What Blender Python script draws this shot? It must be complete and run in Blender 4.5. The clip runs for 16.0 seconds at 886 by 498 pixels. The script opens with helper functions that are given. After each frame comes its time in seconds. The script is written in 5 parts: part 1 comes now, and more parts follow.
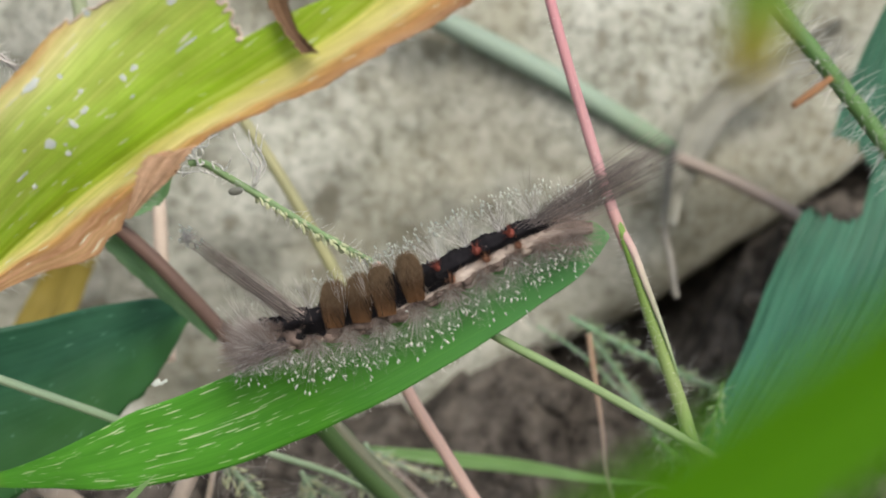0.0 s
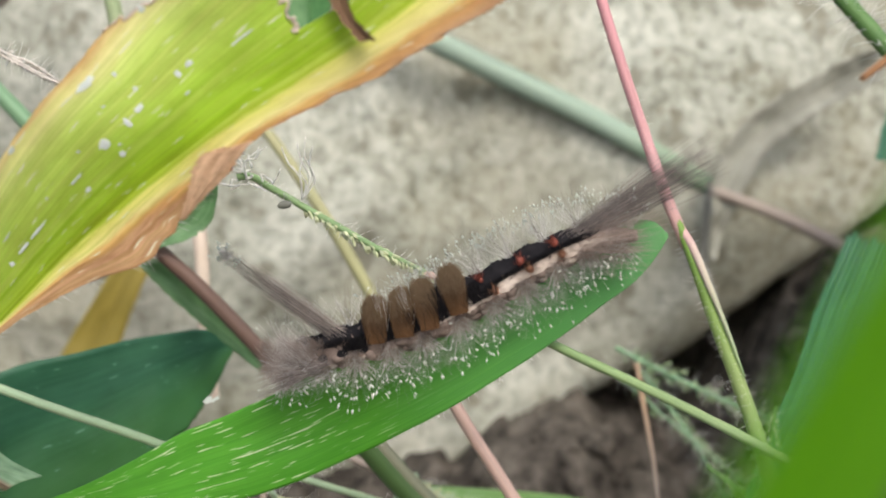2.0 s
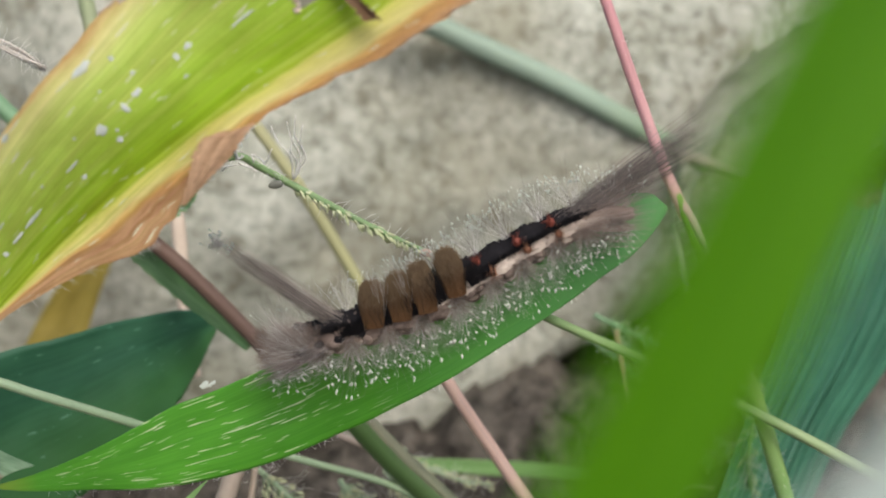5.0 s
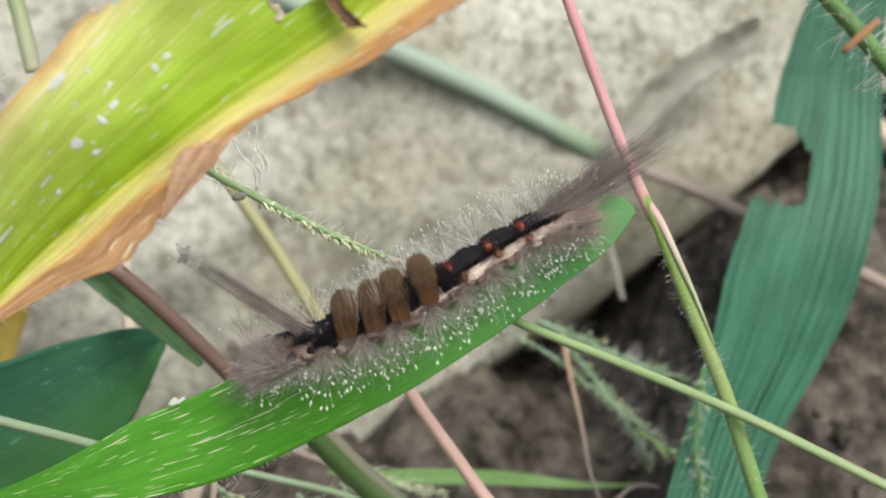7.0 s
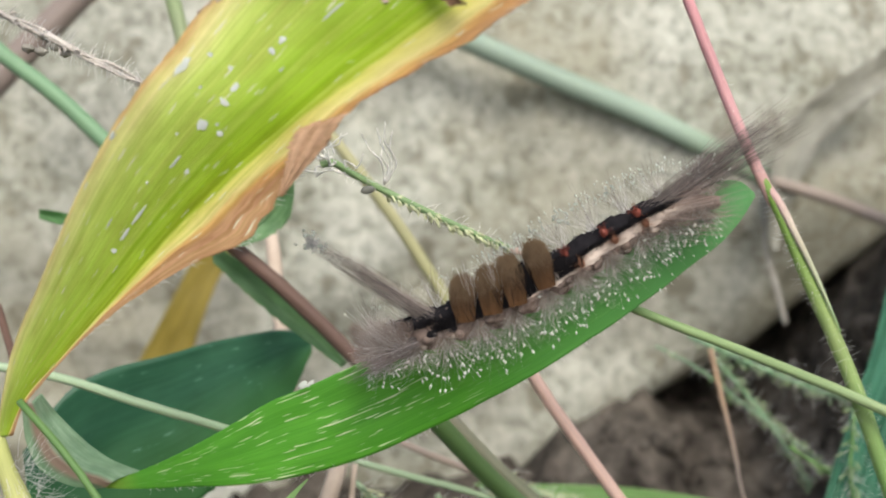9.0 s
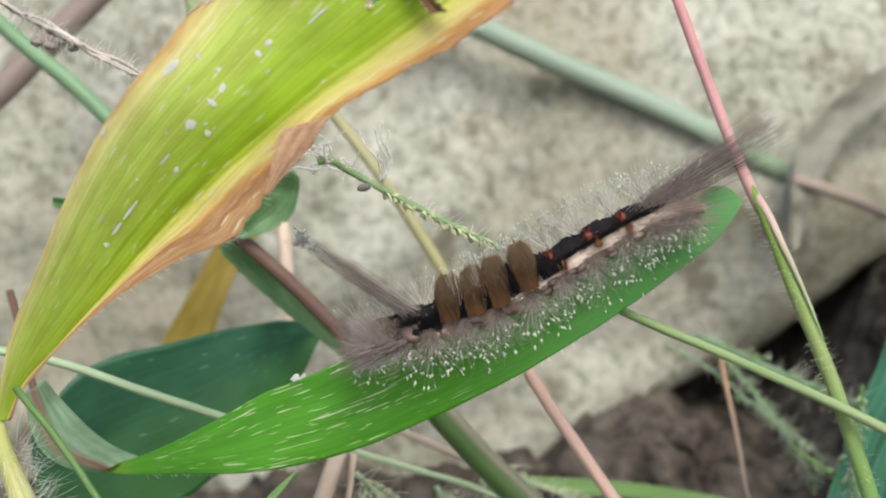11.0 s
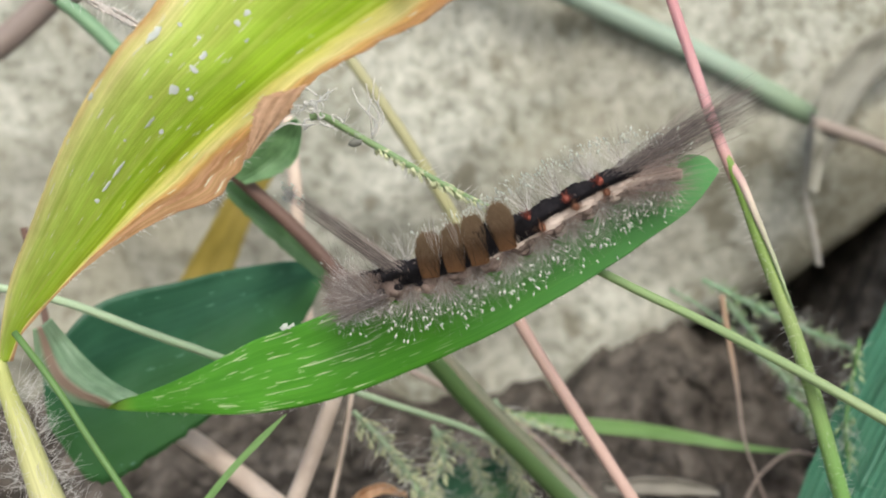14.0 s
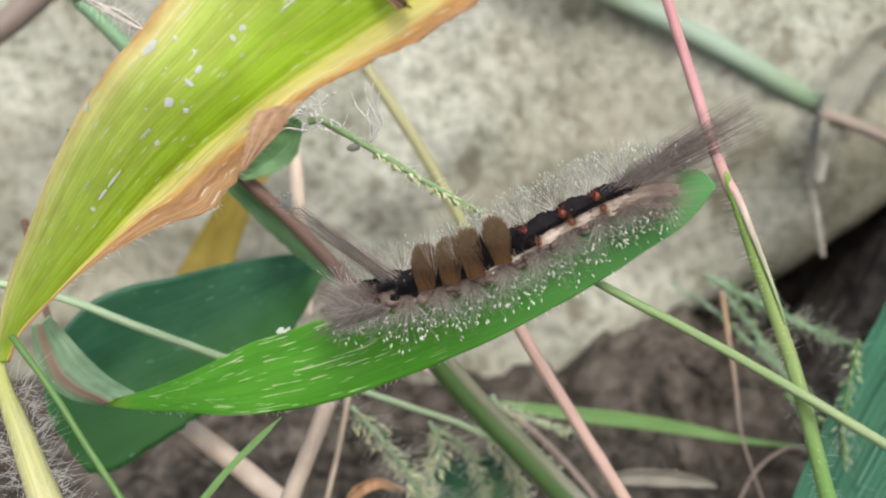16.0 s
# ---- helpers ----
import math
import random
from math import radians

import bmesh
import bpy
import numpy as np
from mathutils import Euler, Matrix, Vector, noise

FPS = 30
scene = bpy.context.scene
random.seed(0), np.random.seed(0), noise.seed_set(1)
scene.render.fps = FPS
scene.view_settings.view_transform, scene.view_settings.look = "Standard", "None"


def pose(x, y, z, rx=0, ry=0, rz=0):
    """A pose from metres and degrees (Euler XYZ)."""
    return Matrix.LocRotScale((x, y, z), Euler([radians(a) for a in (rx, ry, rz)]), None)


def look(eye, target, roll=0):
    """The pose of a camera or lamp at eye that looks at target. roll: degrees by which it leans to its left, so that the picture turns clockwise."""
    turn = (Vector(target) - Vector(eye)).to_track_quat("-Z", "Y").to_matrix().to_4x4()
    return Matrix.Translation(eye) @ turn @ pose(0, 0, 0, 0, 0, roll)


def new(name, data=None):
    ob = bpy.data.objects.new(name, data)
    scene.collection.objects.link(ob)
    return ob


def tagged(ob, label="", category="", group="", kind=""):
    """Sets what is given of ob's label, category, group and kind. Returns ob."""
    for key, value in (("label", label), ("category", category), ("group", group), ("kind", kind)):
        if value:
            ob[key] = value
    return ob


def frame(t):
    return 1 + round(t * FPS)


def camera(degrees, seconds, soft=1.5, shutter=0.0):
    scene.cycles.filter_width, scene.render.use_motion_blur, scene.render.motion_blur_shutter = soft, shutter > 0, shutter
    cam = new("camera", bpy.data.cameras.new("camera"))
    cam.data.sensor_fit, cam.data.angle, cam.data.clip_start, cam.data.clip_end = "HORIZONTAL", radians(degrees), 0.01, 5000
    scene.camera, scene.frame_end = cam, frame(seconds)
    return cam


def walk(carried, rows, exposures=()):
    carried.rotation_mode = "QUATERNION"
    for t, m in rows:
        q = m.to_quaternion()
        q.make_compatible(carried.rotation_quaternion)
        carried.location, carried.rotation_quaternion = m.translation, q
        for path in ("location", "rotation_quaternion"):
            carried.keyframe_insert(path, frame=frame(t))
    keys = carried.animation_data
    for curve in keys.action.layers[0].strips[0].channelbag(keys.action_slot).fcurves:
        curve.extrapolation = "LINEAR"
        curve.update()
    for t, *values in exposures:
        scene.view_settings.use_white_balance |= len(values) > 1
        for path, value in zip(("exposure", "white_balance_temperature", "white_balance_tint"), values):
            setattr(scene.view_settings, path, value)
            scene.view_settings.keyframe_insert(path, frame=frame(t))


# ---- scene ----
cam = camera(40.0, 16.0, soft=2.0)
cam.data.dof.use_dof = True
cam.data.dof.focus_distance = 0.096
cam.data.dof.aperture_fstop = 42.0
PATH = [
    (0, (-0.00426, 0.00325, 0.09197), (0.00909, 0.09911, 0.06681), 2.81),
    (0.5, (-0.00557, 0.00409, 0.09049), (0.00791, 0.10060, 0.06802), 2.45),
    (1, (-0.00661, 0.00415, 0.08874), (0.00784, 0.10078, 0.06743), 2.00),
    (1.5, (-0.00656, 0.00416, 0.08813), (0.00708, 0.10120, 0.06820), 1.79),
    (2, (-0.00645, 0.00402, 0.08657), (0.00502, 0.10142, 0.06706), 1.16),
    (2.5, (-0.00436, 0.00337, 0.08635), (0.00557, 0.10087, 0.06647), 0.58),
    (3, (-0.00581, 0.00381, 0.08573), (0.00494, 0.10131, 0.06629), 1.04),
    (3.5, (-0.00498, 0.00463, 0.08614), (0.00522, 0.10208, 0.06617), 0.84),
    (4, (-0.00478, 0.00487, 0.08526), (0.00536, 0.10223, 0.06480), -0.01),
    (4.5, (-0.00708, 0.00523, 0.08634), (0.00552, 0.10210, 0.06494), 0.19),
    (5, (-0.01004, 0.00559, 0.08745), (0.00555, 0.10179, 0.06502), 0.35),
    (7.5, (-0.01534, 0.00656, 0.08667), (0.00861, 0.10134, 0.06559), -0.31),
    (8, (-0.01436, 0.00553, 0.08523), (0.00319, 0.10188, 0.06500), -1.30),
    (8.5, (-0.01178, 0.00437, 0.08421), (-0.00056, 0.10199, 0.06568), -1.99),
    (9, (-0.01061, 0.00280, 0.08237), (-0.00202, 0.10099, 0.06552), -2.06),
    (11.5, (-0.00460, 0.00083, 0.08396), (-0.00099, 0.09909, 0.06575), -1.42),
    (12, (-0.00293, -0.00006, 0.08409), (-0.00066, 0.09824, 0.06587), -1.61),
    (12.5, (-0.00218, -0.00069, 0.08412), (-0.00066, 0.09732, 0.06436), -1.16),
    (13, (-0.00036, -0.00078, 0.08577), (-0.00023, 0.09681, 0.06391), -1.14),
    (13.5, (-0.00024, -0.00085, 0.08619), (-0.00039, 0.09589, 0.06087), -0.77),
    (14, (-0.00082, -0.00068, 0.08778), (-0.00042, 0.09614, 0.06276), -0.39),
    (14.5, (0.00000, 0.00000, 0.08900), (-0.00016, 0.09661, 0.06320), 0.00),
    (15, (-0.00018, 0.00021, 0.09008), (-0.00022, 0.09665, 0.06363), 0.29),
    (15.5, (0.00022, -0.00005, 0.09076), (-0.00011, 0.09617, 0.06353), 0.22),
    (16, (0.00032, 0.00023, 0.09143), (-0.00010, 0.09623, 0.06342), 0.29),
]
# the phone's own exposure drifts as the near blade passes
EXPOSURE = [(0.0, 0.18), (1.0, 0.38), (1.5, 0.44), (2.5, 0.28), (3.5, 0.11), (4.5, 0.11), (5.2, 0.18), (7.3, 0.46), (9.0, 0.38), (11.5, 0.34), (12.7, 0.30), (14.0, 0.40), (16.0, 0.42)]
walk(cam, [(t, look(eye, target, roll)) for t, eye, target, roll in PATH], EXPOSURE)

# ---- daylight: a bright hazy sky, sun behind thin cloud ----
SUN_ELEVATION, SUN_TURN = 47.0, 170.0
world = bpy.data.worlds.new("sky")
scene.world = world
world.use_nodes = True
wn = world.node_tree.nodes
sky = wn.new("ShaderNodeTexSky")
sky.sky_type = "NISHITA"
sky.sun_disc = False
sky.sun_elevation = radians(SUN_ELEVATION)
sky.sun_rotation = radians(SUN_TURN)
sky.dust_density = 4.0
world.node_tree.links.new(sky.outputs[0], wn["Background"].inputs[0])
wn["Background"].inputs[1].default_value = 0.15
lamp = bpy.data.lights.new("sun", "SUN")
lamp.energy, lamp.angle, lamp.color = 1.5, radians(25), (1.0, 0.97, 0.92)
sun = new("sun", lamp)
# the sky's rotation runs clockwise from +y seen from above
az = radians(SUN_TURN)
el = radians(SUN_ELEVATION)
sun_way = Vector((math.sin(az) * math.cos(el), math.cos(az) * math.cos(el), math.sin(el)))
sun.matrix_world = look(sun_way * 3, (0, 0, 0))

# ---- materials ----
CM = 0.01


def mat_base(name, rough=0.6, spec=0.4):
    m = bpy.data.materials.new(name)
    m.use_nodes = True
    nt = m.node_tree
    b = nt.nodes["Principled BSDF"]
    b.inputs["Roughness"].default_value = rough
    b.inputs["Specular IOR Level"].default_value = spec
    return m, nt, b


def ramp(nt, stops, interp="LINEAR"):
    r = nt.nodes.new("ShaderNodeValToRGB")
    e = r.color_ramp.elements
    r.color_ramp.interpolation = interp
    while len(e) < len(stops):
        e.new(0.5)
    for s, (p, c) in zip(e, stops):
        s.position = p
        s.color = (*c, 1) if len(c) == 3 else c
    return r


def mix(nt, a, b, fac, mode="MIX"):
    m = nt.nodes.new("ShaderNodeMix")
    m.data_type, m.blend_type = "RGBA", mode
    for sock, v in ((m.inputs[0], fac), (m.inputs[6], a), (m.inputs[7], b)):
        if hasattr(v, "links"):
            nt.links.new(v, sock)
        elif isinstance(v, (int, float)):
            sock.default_value = v
        else:
            sock.default_value = (*v, 1)
    return m.outputs[2]


def scaled_uv(nt, su, sv):
    tc = nt.nodes.new("ShaderNodeTexCoord")
    mp = nt.nodes.new("ShaderNodeMapping")
    mp.inputs["Scale"].default_value = (su, sv, 1)
    nt.links.new(tc.outputs["UV"], mp.inputs[0])
    return mp.outputs[0]


def obj_vec(nt, s):
    tc = nt.nodes.new("ShaderNodeTexCoord")
    mp = nt.nodes.new("ShaderNodeMapping")
    mp.inputs["Scale"].default_value = s if isinstance(s, tuple) else (s, s, s)
    nt.links.new(tc.outputs["Object"], mp.inputs[0])
    return mp.outputs[0]


def noise_tex(nt, vec, scale, detail=4, rough=0.55):
    n = nt.nodes.new("ShaderNodeTexNoise")
    n.inputs["Scale"].default_value, n.inputs["Detail"].default_value, n.inputs["Roughness"].default_value = scale, detail, rough
    nt.links.new(vec, n.inputs["Vector"])
    return n.outputs[0]


def bump(nt, b, height, strength, dist):
    n = nt.nodes.new("ShaderNodeBump")
    n.inputs["Strength"].default_value, n.inputs["Distance"].default_value = strength, dist
    nt.links.new(height, n.inputs["Height"])
    nt.links.new(n.outputs[0], b.inputs["Normal"])


def see_through(nt, b, colour, share):
    """Thin leaf: part of the light passes through, in a warmer tone."""
    tr = nt.nodes.new("ShaderNodeBsdfTranslucent")
    ms = nt.nodes.new("ShaderNodeMixShader")
    ms.inputs[0].default_value = share
    if hasattr(colour, "links"):
        nt.links.new(colour, tr.inputs[0])
    else:
        tr.inputs[0].default_value = (*colour, 1)
    out = nt.nodes["Material Output"]
    nt.links.new(b.outputs[0], ms.inputs[1])
    nt.links.new(tr.outputs[0], ms.inputs[2])
    nt.links.new(ms.outputs[0], out.inputs[0])


def leaf_material(name, dark, light, vein_count=46, streaks=0.0, rough=0.45, pale=(0.75, 0.85, 0.55), through_share=0.3, along=5.0, edge=None, fade=None, tip_haze=None):
    """Grass blade: veins run along u, v lies across."""
    m, nt, b = mat_base(name, rough, 0.35)
    uv = scaled_uv(nt, 1.0, 1.0)
    fine = noise_tex(nt, scaled_uv(nt, 2.2, vein_count), 1.0, 3)
    broad = noise_tex(nt, scaled_uv(nt, along, 4.0), 1.0, 3)
    r1 = ramp(nt, [(0.3, dark), (0.7, light)])
    nt.links.new(fine, r1.inputs[0])
    r2 = ramp(nt, [(0.25, tuple(c * 0.7 for c in dark)), (0.75, tuple(min(1, c * 1.2) for c in light))])
    nt.links.new(broad, r2.inputs[0])
    col = mix(nt, r1.outputs[0], r2.outputs[0], 0.45)
    if edge:
        sep = nt.nodes.new("ShaderNodeSeparateXYZ")
        nt.links.new(uv, sep.inputs[0])
        re = ramp(nt, edge[0])
        nt.links.new(sep.outputs[edge[1]], re.inputs[0])
        col = mix(nt, col, edge[2], re.outputs[0])
    # hazy gloss painted into the colour along the blade
    if tip_haze:
        lengthwise = nt.nodes.new("ShaderNodeSeparateXYZ")
        nt.links.new(uv, lengthwise.inputs[0])
        ro = ramp(nt, tip_haze[0])
        nt.links.new(lengthwise.outputs[0], ro.inputs[0])
        col = mix(nt, col, tip_haze[1], ro.outputs[0])
    if streaks > 0:
        s = noise_tex(nt, scaled_uv(nt, 20.0, 42.0), 1.0, 1.0, 0.4)
        gate = noise_tex(nt, scaled_uv(nt, 5.0, 3.0), 1.0, 1.0)
        add = nt.nodes.new("ShaderNodeMath")
        add.operation = "MULTIPLY_ADD"
        nt.links.new(gate, add.inputs[0])
        add.inputs[1].default_value = 0.35
        nt.links.new(s, add.inputs[2])
        rs = ramp(nt, [(0.91 - streaks, (0, 0, 0)), (0.95 - streaks, (1, 1, 1))])
        nt.links.new(add.outputs[0], rs.inputs[0])
        amount = rs.outputs[0]
        if fade:
            part_way = nt.nodes.new("ShaderNodeSeparateXYZ")
            nt.links.new(uv, part_way.inputs[0])
            rf = ramp(nt, fade)
            nt.links.new(part_way.outputs[0], rf.inputs[0])
            amount = mix(nt, amount, rf.outputs[0], 1.0, "MULTIPLY")
        col = mix(nt, col, pale, amount)
    nt.links.new(col, b.inputs["Base Color"])
    bump(nt, b, fine, 0.35, 0.0002)
    see_through(nt, b, col, through_share)
    return m


def plain_material(name, a, c, scale=300.0, rough=0.6, stretch=(1, 1, 1), bump_d=0.0001, share=0.0, spec=0.3):
    m, nt, b = mat_base(name, rough, spec)
    v = obj_vec(nt, stretch)
    n1 = noise_tex(nt, v, scale, 5)
    n2 = noise_tex(nt, v, scale * 0.17, 3)
    r = ramp(nt, [(0.3, a), (0.7, c)])
    nt.links.new(n1, r.inputs[0])
    r2 = ramp(nt, [(0.3, tuple(x * 0.75 for x in a)), (0.7, tuple(min(1, x * 1.15) for x in c))])
    nt.links.new(n2, r2.inputs[0])
    col = mix(nt, r.outputs[0], r2.outputs[0], 0.5)
    nt.links.new(col, b.inputs["Base Color"])
    bump(nt, b, n1, 0.4, bump_d)
    if share:
        see_through(nt, b, col, share)
    return m


def stem_material(name, stops, rough=0.45, share=0.12):
    """Grass stem: u runs from base to top, fine ribs along it."""
    m, nt, b = mat_base(name, rough, 0.35)
    sep = nt.nodes.new("ShaderNodeSeparateXYZ")
    nt.links.new(scaled_uv(nt, 1, 1), sep.inputs[0])
    wob = noise_tex(nt, scaled_uv(nt, 14, 5), 1.0, 3)
    ad = nt.nodes.new("ShaderNodeMath")
    ad.operation = "MULTIPLY_ADD"
    nt.links.new(wob, ad.inputs[0])
    ad.inputs[1].default_value = 0.06
    nt.links.new(sep.outputs[0], ad.inputs[2])
    r = ramp(nt, stops)
    nt.links.new(ad.outputs[0], r.inputs[0])
    rib = noise_tex(nt, scaled_uv(nt, 3.0, 26.0), 1.0, 3)
    rr = ramp(nt, [(0.3, (0.72, 0.72, 0.72)), (0.7, (1.15, 1.15, 1.15))])
    nt.links.new(rib, rr.inputs[0])
    col = mix(nt, r.outputs[0], rr.outputs[0], 0.8, "MULTIPLY")
    nt.links.new(col, b.inputs["Base Color"])
    bump(nt, b, rib, 0.3, 0.0001)
    if share:
        see_through(nt, b, col, share)
    return m


def stone_material():
    m, nt, b = mat_base("rough_stone", 0.95, 0.1)
    v = obj_vec(nt, 1.0)
    grit = noise_tex(nt, v, 420, 6, 0.65)
    patch = noise_tex(nt, v, 38, 5, 0.6)
    lichen = noise_tex(nt, v, 110, 4, 0.6)
    r = ramp(nt, [(0.36, (0.085, 0.084, 0.064)), (0.47, (0.36, 0.372, 0.305)), (0.61, (0.61, 0.63, 0.55))])
    nt.links.new(grit, r.inputs[0])
    r2 = ramp(nt, [(0.36, (0.222, 0.228, 0.174)), (0.62, (0.577, 0.596, 0.517))])
    nt.links.new(patch, r2.inputs[0])
    col = mix(nt, r.outputs[0], r2.outputs[0], 0.5)
    wide = noise_tex(nt, v, 15, 4, 0.6)
    rw = ramp(nt, [(0.44, (0, 0, 0)), (0.62, (0.55, 0.55, 0.55))])
    nt.links.new(wide, rw.inputs[0])
    col = mix(nt, col, (0.33, 0.305, 0.21), rw.outputs[0])
    r3 = ramp(nt, [(0.56, (0, 0, 0)), (0.66, (0.8, 0.8, 0.8))])
    nt.links.new(lichen, r3.inputs[0])
    col = mix(nt, col, (0.2, 0.19, 0.14), r3.outputs[0])
    nt.links.new(col, b.inputs["Base Color"])
    bump(nt, b, grit, 0.7, 0.0012)
    return m


def soil_material():
    m, nt, b = mat_base("damp_soil", 0.95, 0.15)
    v = obj_vec(nt, 1.0)
    n1 = noise_tex(nt, v, 260, 6, 0.65)
    n2 = noise_tex(nt, v, 90, 5, 0.6)
    r = ramp(nt, [(0.38, (0.014, 0.0125, 0.01)), (0.51, (0.092, 0.08, 0.066)), (0.66, (0.24, 0.212, 0.178))])
    nt.links.new(n1, r.inputs[0])
    r2 = ramp(nt, [(0.4, (0.02, 0.0175, 0.0145)), (0.62, (0.14, 0.126, 0.105))])
    nt.links.new(n2, r2.inputs[0])
    nt.links.new(mix(nt, r.outputs[0], r2.outputs[0], 0.5), b.inputs["Base Color"])
    bump(nt, b, n1, 0.8, 0.002)
    return m


def withered_leaf_material():
    """Dying maize blade: green middle, yellow band, rust-brown margins, white bleached flecks."""
    m, nt, b = mat_base("withering_maize_leaf", 0.5, 0.35)
    sep = nt.nodes.new("ShaderNodeSeparateXYZ")
    nt.links.new(scaled_uv(nt, 1, 1), sep.inputs[0])
    wob = noise_tex(nt, scaled_uv(nt, 12, 22), 1.0, 6, 0.65)
    ad = nt.nodes.new("ShaderNodeMath")
    ad.operation = "MULTIPLY_ADD"
    nt.links.new(wob, ad.inputs[0])
    ad.inputs[1].default_value = 0.1
    nt.links.new(sep.outputs[1], ad.inputs[2])
    # higher up the whole pattern sits further across the blade
    slide = ramp(nt, [(0.42, (0, 0, 0)), (0.66, (1, 1, 1))])
    nt.links.new(sep.outputs[0], slide.inputs[0])
    slid = nt.nodes.new("ShaderNodeMath")
    slid.operation, slid.inputs[1].default_value = "MULTIPLY_ADD", -0.05
    nt.links.new(slide.outputs[0], slid.inputs[0])
    nt.links.new(ad.outputs[0], slid.inputs[2])
    ad = slid
    # the rusty margin is broad near the base and narrow higher up
    along = ramp(nt, [(0.44, (1, 1, 1)), (0.58, (0.1, 0.1, 0.1)), (0.7, (0.16, 0.16, 0.16)), (0.88, (0.36, 0.36, 0.36))])
    nt.links.new(sep.outputs[0], along.inputs[0])
    spread = nt.nodes.new("ShaderNodeMapRange")
    spread.inputs[3].default_value, spread.inputs[4].default_value = -0.3, 0.85
    nt.links.new(along.outputs[0], spread.inputs[0])
    past = nt.nodes.new("ShaderNodeMath")
    past.operation, past.inputs[1].default_value = "SUBTRACT", 0.735
    nt.links.new(ad.outputs[0], past.inputs[0])
    only = nt.nodes.new("ShaderNodeMath")
    only.operation, only.inputs[1].default_value = "MAXIMUM", 0.0
    nt.links.new(past.outputs[0], only.inputs[0])
    shift = nt.nodes.new("ShaderNodeMath")
    shift.operation = "MULTIPLY_ADD"
    nt.links.new(only.outputs[0], shift.inputs[0])
    nt.links.new(spread.outputs[0], shift.inputs[1])
    nt.links.new(ad.outputs[0], shift.inputs[2])
    ad = shift
    r = ramp(nt, [(0.01, (0.6, 0.36, 0.15)), (0.036, (0.8, 0.64, 0.32)), (0.075, (0.84, 0.82, 0.38)), (0.19, (0.58, 0.74, 0.17)),
                  (0.42, (0.46, 0.68, 0.08)), (0.62, (0.4, 0.65, 0.03)), (0.715, (0.4, 0.54, 0.03)), (0.745, (0.76, 0.75, 0.2)),
                  (0.855, (0.85, 0.77, 0.34)), (0.91, (0.78, 0.5, 0.18)), (0.945, (0.66, 0.37, 0.15)), (1.0, (0.6, 0.37, 0.21))])
    nt.links.new(ad.outputs[0], r.inputs[0])
    vein = noise_tex(nt, scaled_uv(nt, 1.3, 78.0), 1.0, 4)
    rv = ramp(nt, [(0.36, (0.76, 0.84, 0.55)), (0.64, (1.18, 1.14, 1.25))])
    nt.links.new(vein, rv.inputs[0])
    col = mix(nt, r.outputs[0], rv.outputs[0], 0.8, "MULTIPLY")
    broad = noise_tex(nt, scaled_uv(nt, 1.2, 17.0), 1.0, 4)
    rb = ramp(nt, [(0.45, (0, 0, 0)), (0.7, (0.42, 0.42, 0.42))])
    nt.links.new(broad, rb.inputs[0])
    only_green = ramp(nt, [(0.68, (1, 1, 1)), (0.74, (0, 0, 0))])
    nt.links.new(ad.outputs[0], only_green.inputs[0])
    col = mix(nt, col, (0.74, 0.78, 0.22), mix(nt, rb.outputs[0], only_green.outputs[0], 1.0, "MULTIPLY"))
    # scorched blotches in the rusty band
    scorch = noise_tex(nt, scaled_uv(nt, 6, 14), 1.0, 7, 0.75)
    rs = ramp(nt, [(0.46, (0, 0, 0)), (0.62, (0.75, 0.75, 0.75))])
    nt.links.new(scorch, rs.inputs[0])
    rusty = ramp(nt, [(0.86, (0, 0, 0)), (0.95, (1, 1, 1))])
    nt.links.new(ad.outputs[0], rusty.inputs[0])
    col = mix(nt, col, (0.34, 0.16, 0.07), mix(nt, rs.outputs[0], rusty.outputs[0], 1.0, "MULTIPLY"))
    blotch = noise_tex(nt, scaled_uv(nt, 14, 9), 1.0, 5, 0.6)
    rl = ramp(nt, [(0.35, (0.86, 0.82, 0.78)), (0.6, (1.08, 1.08, 1.08))])
    nt.links.new(blotch, rl.inputs[0])
    col = mix(nt, col, rl.outputs[0], 0.7, "MULTIPLY")
    fl = noise_tex(nt, scaled_uv(nt, 24.0, 55.0), 1.0, 1.0, 0.4)
    rf = ramp(nt, [(0.69, (0, 0, 0)), (0.73, (1, 1, 1))])
    nt.links.new(fl, rf.inputs[0])
    col = mix(nt, col, (0.8, 0.82, 0.6), rf.outputs[0])
    speck = noise_tex(nt, scaled_uv(nt, 170.0, 110.0), 1.0, 2.0)
    rk = ramp(nt, [(0.71, (0, 0, 0)), (0.76, (0.7, 0.7, 0.7))])
    nt.links.new(speck, rk.inputs[0])
    col = mix(nt, col, (0.1, 0.1, 0.03), rk.outputs[0])
    nt.links.new(col, b.inputs["Base Color"])
    bump(nt, b, vein, 0.4, 0.0002)
    see_through(nt, b, col, 0.2)
    return m


STONE = stone_material()
SOIL = soil_material()
WITHERED = withered_leaf_material()
